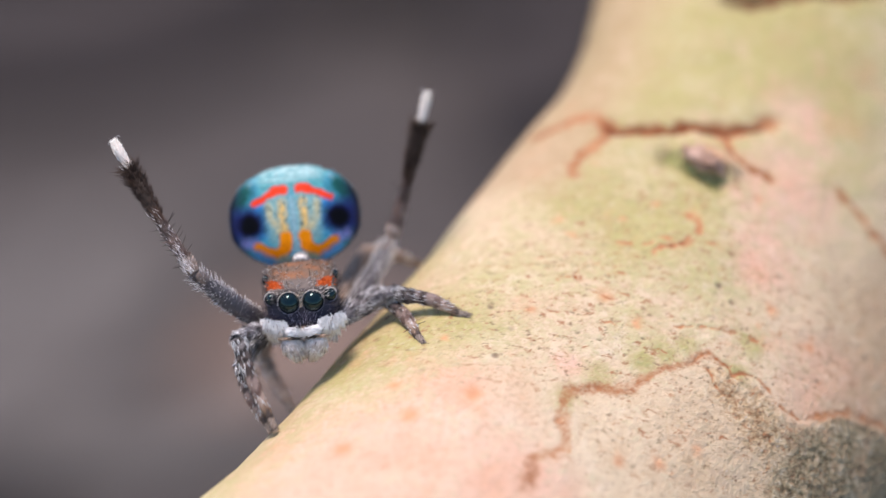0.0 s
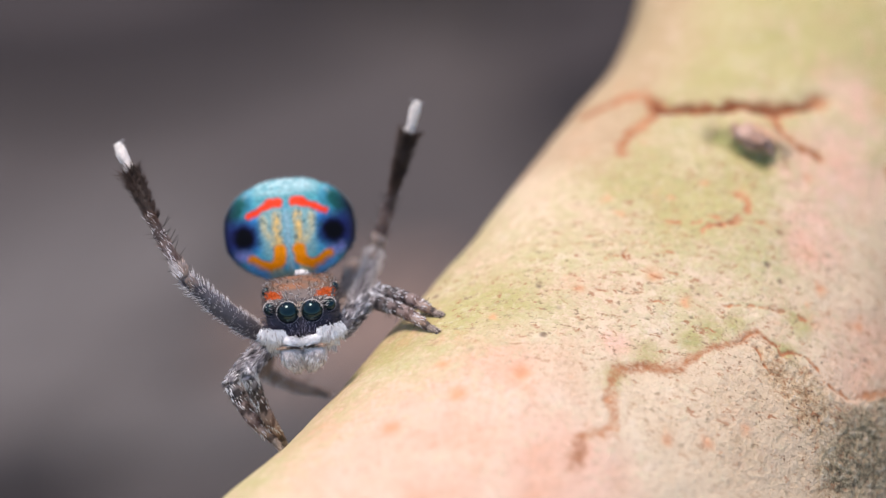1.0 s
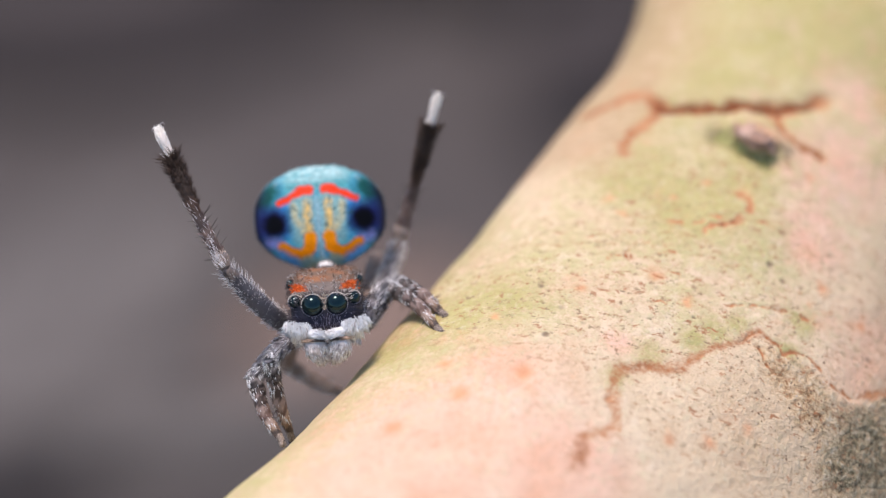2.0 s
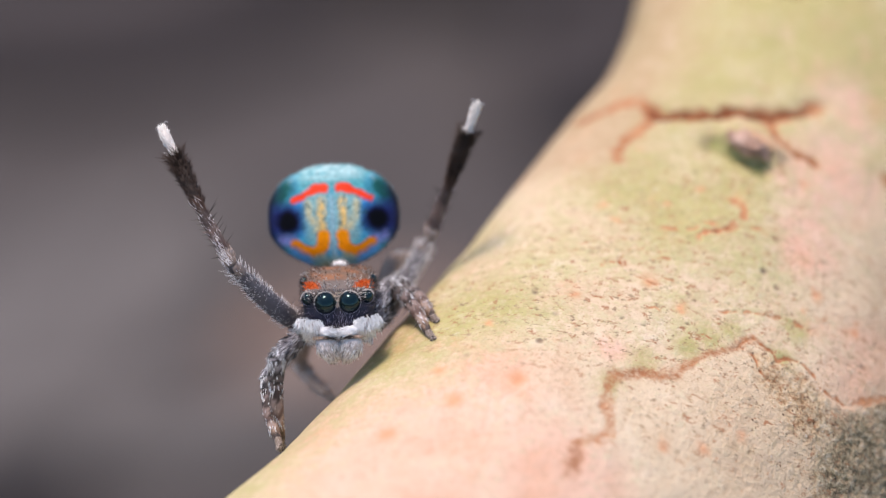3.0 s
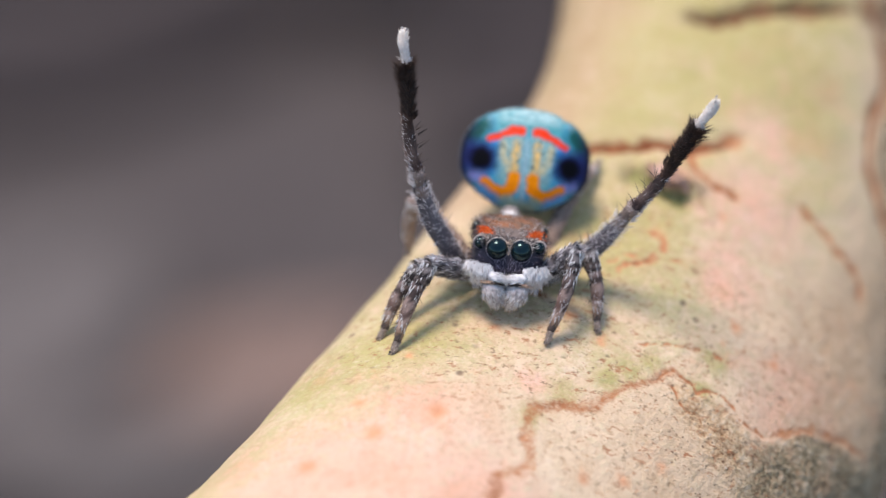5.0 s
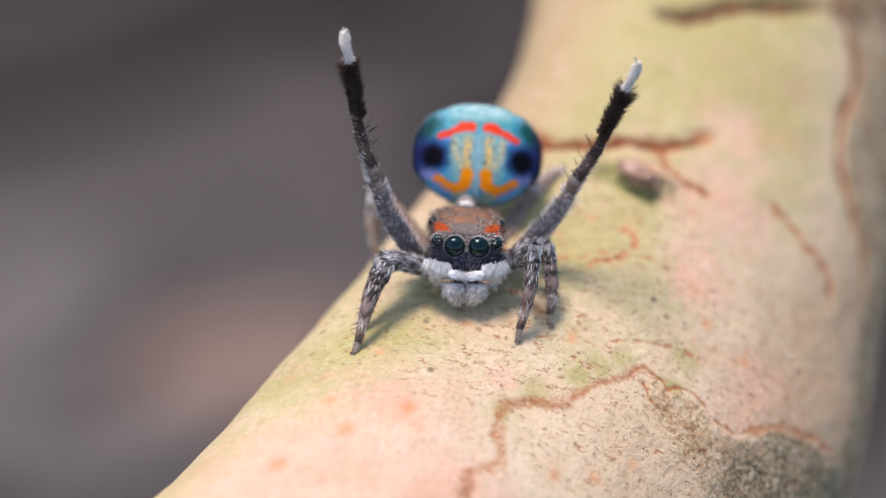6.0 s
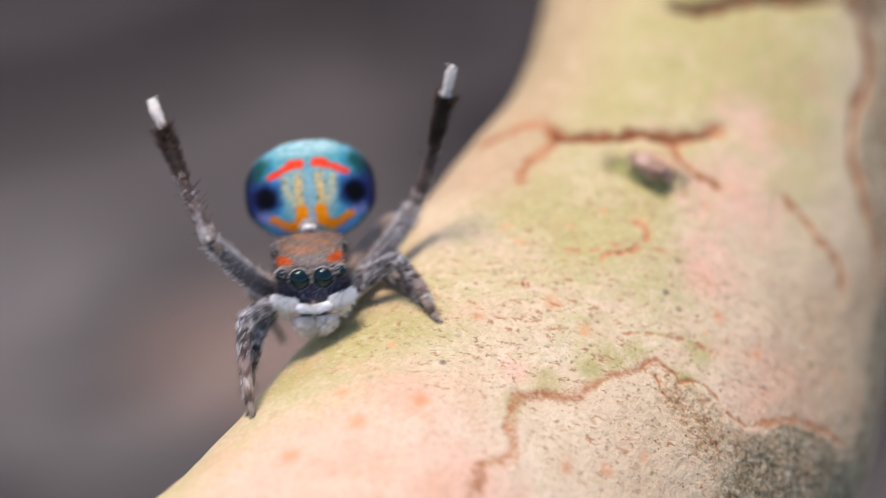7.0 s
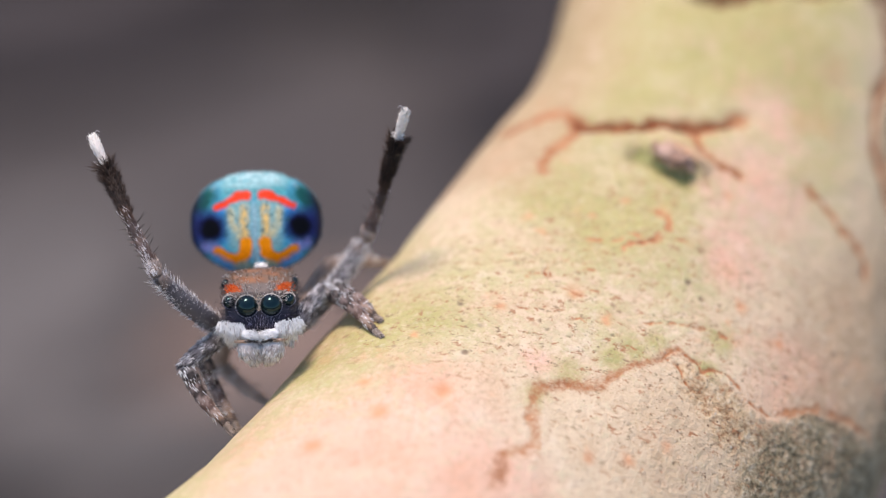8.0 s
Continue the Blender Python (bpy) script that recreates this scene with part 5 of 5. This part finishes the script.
LEFT_SECOND_KNEE = [
    (-1.16, -0.17, -1.06), (-2.64, 0.37, -1.31), (-2.71, 0.30, -1.52), (-2.72, 0.31, -1.56),
    (-2.72, 0.32, -1.59), (-2.60, 0.43, -1.47), (-2.13, 0.75, -1.16), (-2.18, 0.72, -1.17),
    (-1.58, 0.86, -1.04), (-0.56, 1.05, -0.76), (1.05, 0.70, 0.20), (2.16, 1.14, 0.12),
    (2.68, -0.02, 0.64), (3.77, 0.21, 0.53), (4.26, -0.04, 0.41), (4.38, -0.13, 0.37),
    (4.36, -0.18, 0.41), (3.56, -0.30, 0.52), (2.96, -0.07, 0.39), (1.55, 1.11, -0.05),
    (0.12, -0.07, -0.06), (-0.97, 1.13, -0.43), (-1.95, 0.78, -0.99), (-1.97, 0.74, -0.96),
]
LEFT_SECOND_FOOT = [
    (0.62, -0.72, -1.60), (-1.19, -0.68, -2.09), (-1.15, -0.71, -2.10), (-1.15, -0.71, -2.10),
    (-1.15, -0.71, -2.10), (-1.15, -0.71, -2.10), (-1.19, -0.68, -2.09), (-1.19, -0.68, -2.09),
    (-0.56, -0.61, -1.81), (-0.49, -0.61, -1.79), (2.00, -0.33, -1.15), (2.13, -0.34, -1.16),
    (3.37, -0.25, -1.17), (4.24, -0.22, -1.32), (4.37, -0.36, -1.51), (4.57, -0.34, -1.56),
    (4.58, -0.31, -1.52), (3.67, -0.44, -1.42), (3.69, -0.40, -1.39), (2.11, -0.37, -1.19),
    (1.15, -0.75, -1.57), (-0.15, -0.31, -1.47), (-0.75, -0.52, -1.82), (-0.75, -0.52, -1.82),
]
LEFT_FOURTH_KNEE = [
    (-1.88, 2.56, -0.06), (-3.25, 2.43, -0.80), (-3.47, 2.34, -0.93), (-3.40, 2.28, -0.95),
    (-3.37, 2.25, -0.98), (-3.22, 2.36, -0.88), (-2.36, 2.48, -0.63), (-2.31, 2.38, -0.64),
    (-1.92, 2.52, -0.32), (-0.90, 2.16, 0.66), (0.83, 1.73, 1.70), (1.72, 2.75, 1.81),
    (2.29, 2.87, 1.76), (3.15, 2.67, 1.74), (3.90, 2.80, 1.64), (4.05, 2.13, 1.71),
    (4.07, 2.17, 1.76), (3.35, 2.61, 1.70), (2.57, 2.46, 1.69), (1.01, 3.04, 1.10),
    (-0.02, 2.66, 0.86), (-1.22, 3.29, 0.09), (-2.03, 2.60, -0.50), (-2.02, 2.50, -0.47),
]
LEFT_FOURTH_FOOT = [
    (-0.54, 3.54, -0.39), (-2.96, 3.99, -1.40), (-3.17, 3.91, -1.50), (-3.07, 3.87, -1.45),
    (-3.07, 3.85, -1.47), (-2.95, 3.94, -1.43), (-1.64, 4.01, -0.72), (-1.61, 3.93, -0.72),
    (-1.24, 4.07, -0.49), (0.62, 2.89, 0.44), (1.83, 3.05, 1.30), (3.16, 3.55, 2.23),
    (3.00, 4.22, 2.51), (3.77, 4.00, 2.60), (4.50, 4.15, 2.49), (4.83, 3.31, 2.65),
    (4.84, 3.39, 2.66), (4.42, 3.59, 2.57), (3.55, 3.62, 2.46), (2.25, 4.17, 1.40),
    (1.07, 3.95, 0.65), (-0.15, 4.61, 0.08), (-0.58, 3.48, -0.44), (-0.56, 3.38, -0.42),
]
RIGHT_FOURTH_KNEE = [
    (-4.53, 2.93, -2.67), (-5.53, 2.66, -3.42), (-5.69, 2.58, -3.60), (-5.69, 2.52, -3.60),
    (-5.69, 2.48, -3.61), (-5.51, 2.59, -3.52), (-4.75, 2.74, -3.21), (-4.72, 2.65, -3.20),
    (-4.37, 2.78, -2.81), (-3.90, 3.27, -1.65), (-2.94, 3.49, 0.24), (-2.14, 3.02, 1.35),
    (-1.48, 2.17, 1.74), (-0.48, 1.93, 1.67), (0.08, 2.38, 1.55), (0.21, 1.42, 1.64),
    (0.17, 1.45, 1.64), (-0.53, 2.00, 1.70), (-1.26, 2.18, 1.47), (-2.53, 3.17, 0.52),
    (-3.53, 3.40, -0.67), (-4.06, 3.60, -2.23), (-4.83, 2.95, -2.95), (-4.82, 2.88, -2.96),
]
RIGHT_FOURTH_FOOT = [
    (-3.73, 2.22, -3.98), (-3.95, 2.70, -4.06), (-4.09, 2.63, -4.17), (-4.09, 2.57, -4.15),
    (-4.09, 2.53, -4.15), (-3.92, 2.64, -4.12), (-3.77, 1.69, -4.11), (-3.75, 1.56, -4.08),
    (-3.76, 1.78, -4.04), (-3.02, 4.35, -2.62), (-2.82, 3.46, -1.45), (-2.16, 2.99, -0.35),
    (-1.44, 2.17, 0.04), (-0.70, 2.28, 0.02), (-0.14, 3.52, 0.30), (0.01, 2.46, 0.31),
    (0.01, 2.47, 0.29), (-0.40, 1.99, -0.00), (-1.00, 2.17, -0.21), (-2.07, 3.15, -1.11),
    (-2.70, 3.38, -2.16), (-3.24, 2.85, -3.52), (-3.52, 2.34, -3.85), (-3.58, 2.21, -3.90),
]


def bone(a, b, bend):
    """The pose of a limb part from a towards b, its y axis turned to the outside of the knee."""
    z = (b - a).normalized()
    x = z.cross(bend)
    x = x.normalized() if x.length > 1e-6 else z.orthogonal().normalized()
    y = z.cross(x) * -1
    x = y.cross(z)
    m = Matrix((x, y, z)).transposed().to_4x4()
    m.translation = a * MM
    return m


def motions():
    bodies = [(t, pose(x, y, z, rx, ry, rz)) for t, x, y, z, rx, ry, rz in SPIDER_ROWS]
    walk(spider, [(t, STAGE @ Matrix.Translation(m.translation * MM) @ m.to_3x3().to_4x4()) for t, m in bodies])
    walk(fan, [(t, pose(x * MM, y * MM, z * MM, -rx, 0, 0) @ pose(0, 0, 0, 0, turn, 0)) for (t, x, y, z, turn), (_, _, _, _, rx, _, _) in zip(ABDOMEN_ROWS, SPIDER_ROWS)])
    paths = {(-1, 1): (RIGHT_FIRST_KNEE, RIGHT_FIRST_FOOT), (-1, 2): (RIGHT_SECOND_KNEE, RIGHT_SECOND_FOOT), (-1, 3): (RIGHT_THIRD_KNEE, RIGHT_THIRD_FOOT),
             (-1, 4): (RIGHT_FOURTH_KNEE, RIGHT_FOURTH_FOOT), (1, 1): (LEFT_FIRST_KNEE, LEFT_FIRST_FOOT), (1, 2): (LEFT_SECOND_KNEE, LEFT_SECOND_FOOT),
             (1, 3): (LEFT_THIRD_KNEE, LEFT_THIRD_FOOT), (1, 4): (LEFT_FOURTH_KNEE, LEFT_FOURTH_FOOT)}
    for (side, number), (thigh, shin) in limbs.items():
        l1 = LEG_LENGTH[number][0]
        h = HIPS[number]
        hip = Vector((side * h[0], h[1], h[2])) + FACE
        upper, lower = [], []
        for (t, m), knee, foot in zip(bodies, *paths[side, number]):
            back = m.inverted()
            k, f = back @ Vector(knee), back @ Vector(foot)
            k = hip + (k - hip).normalized() * l1
            bend = (k - hip).normalized() - (f - k).normalized()
            upper.append((t, bone(hip, k, bend)))
            lower.append((t, bone(k, f, bend)))
        walk(thigh, upper)
        walk(shin, lower)


motions()
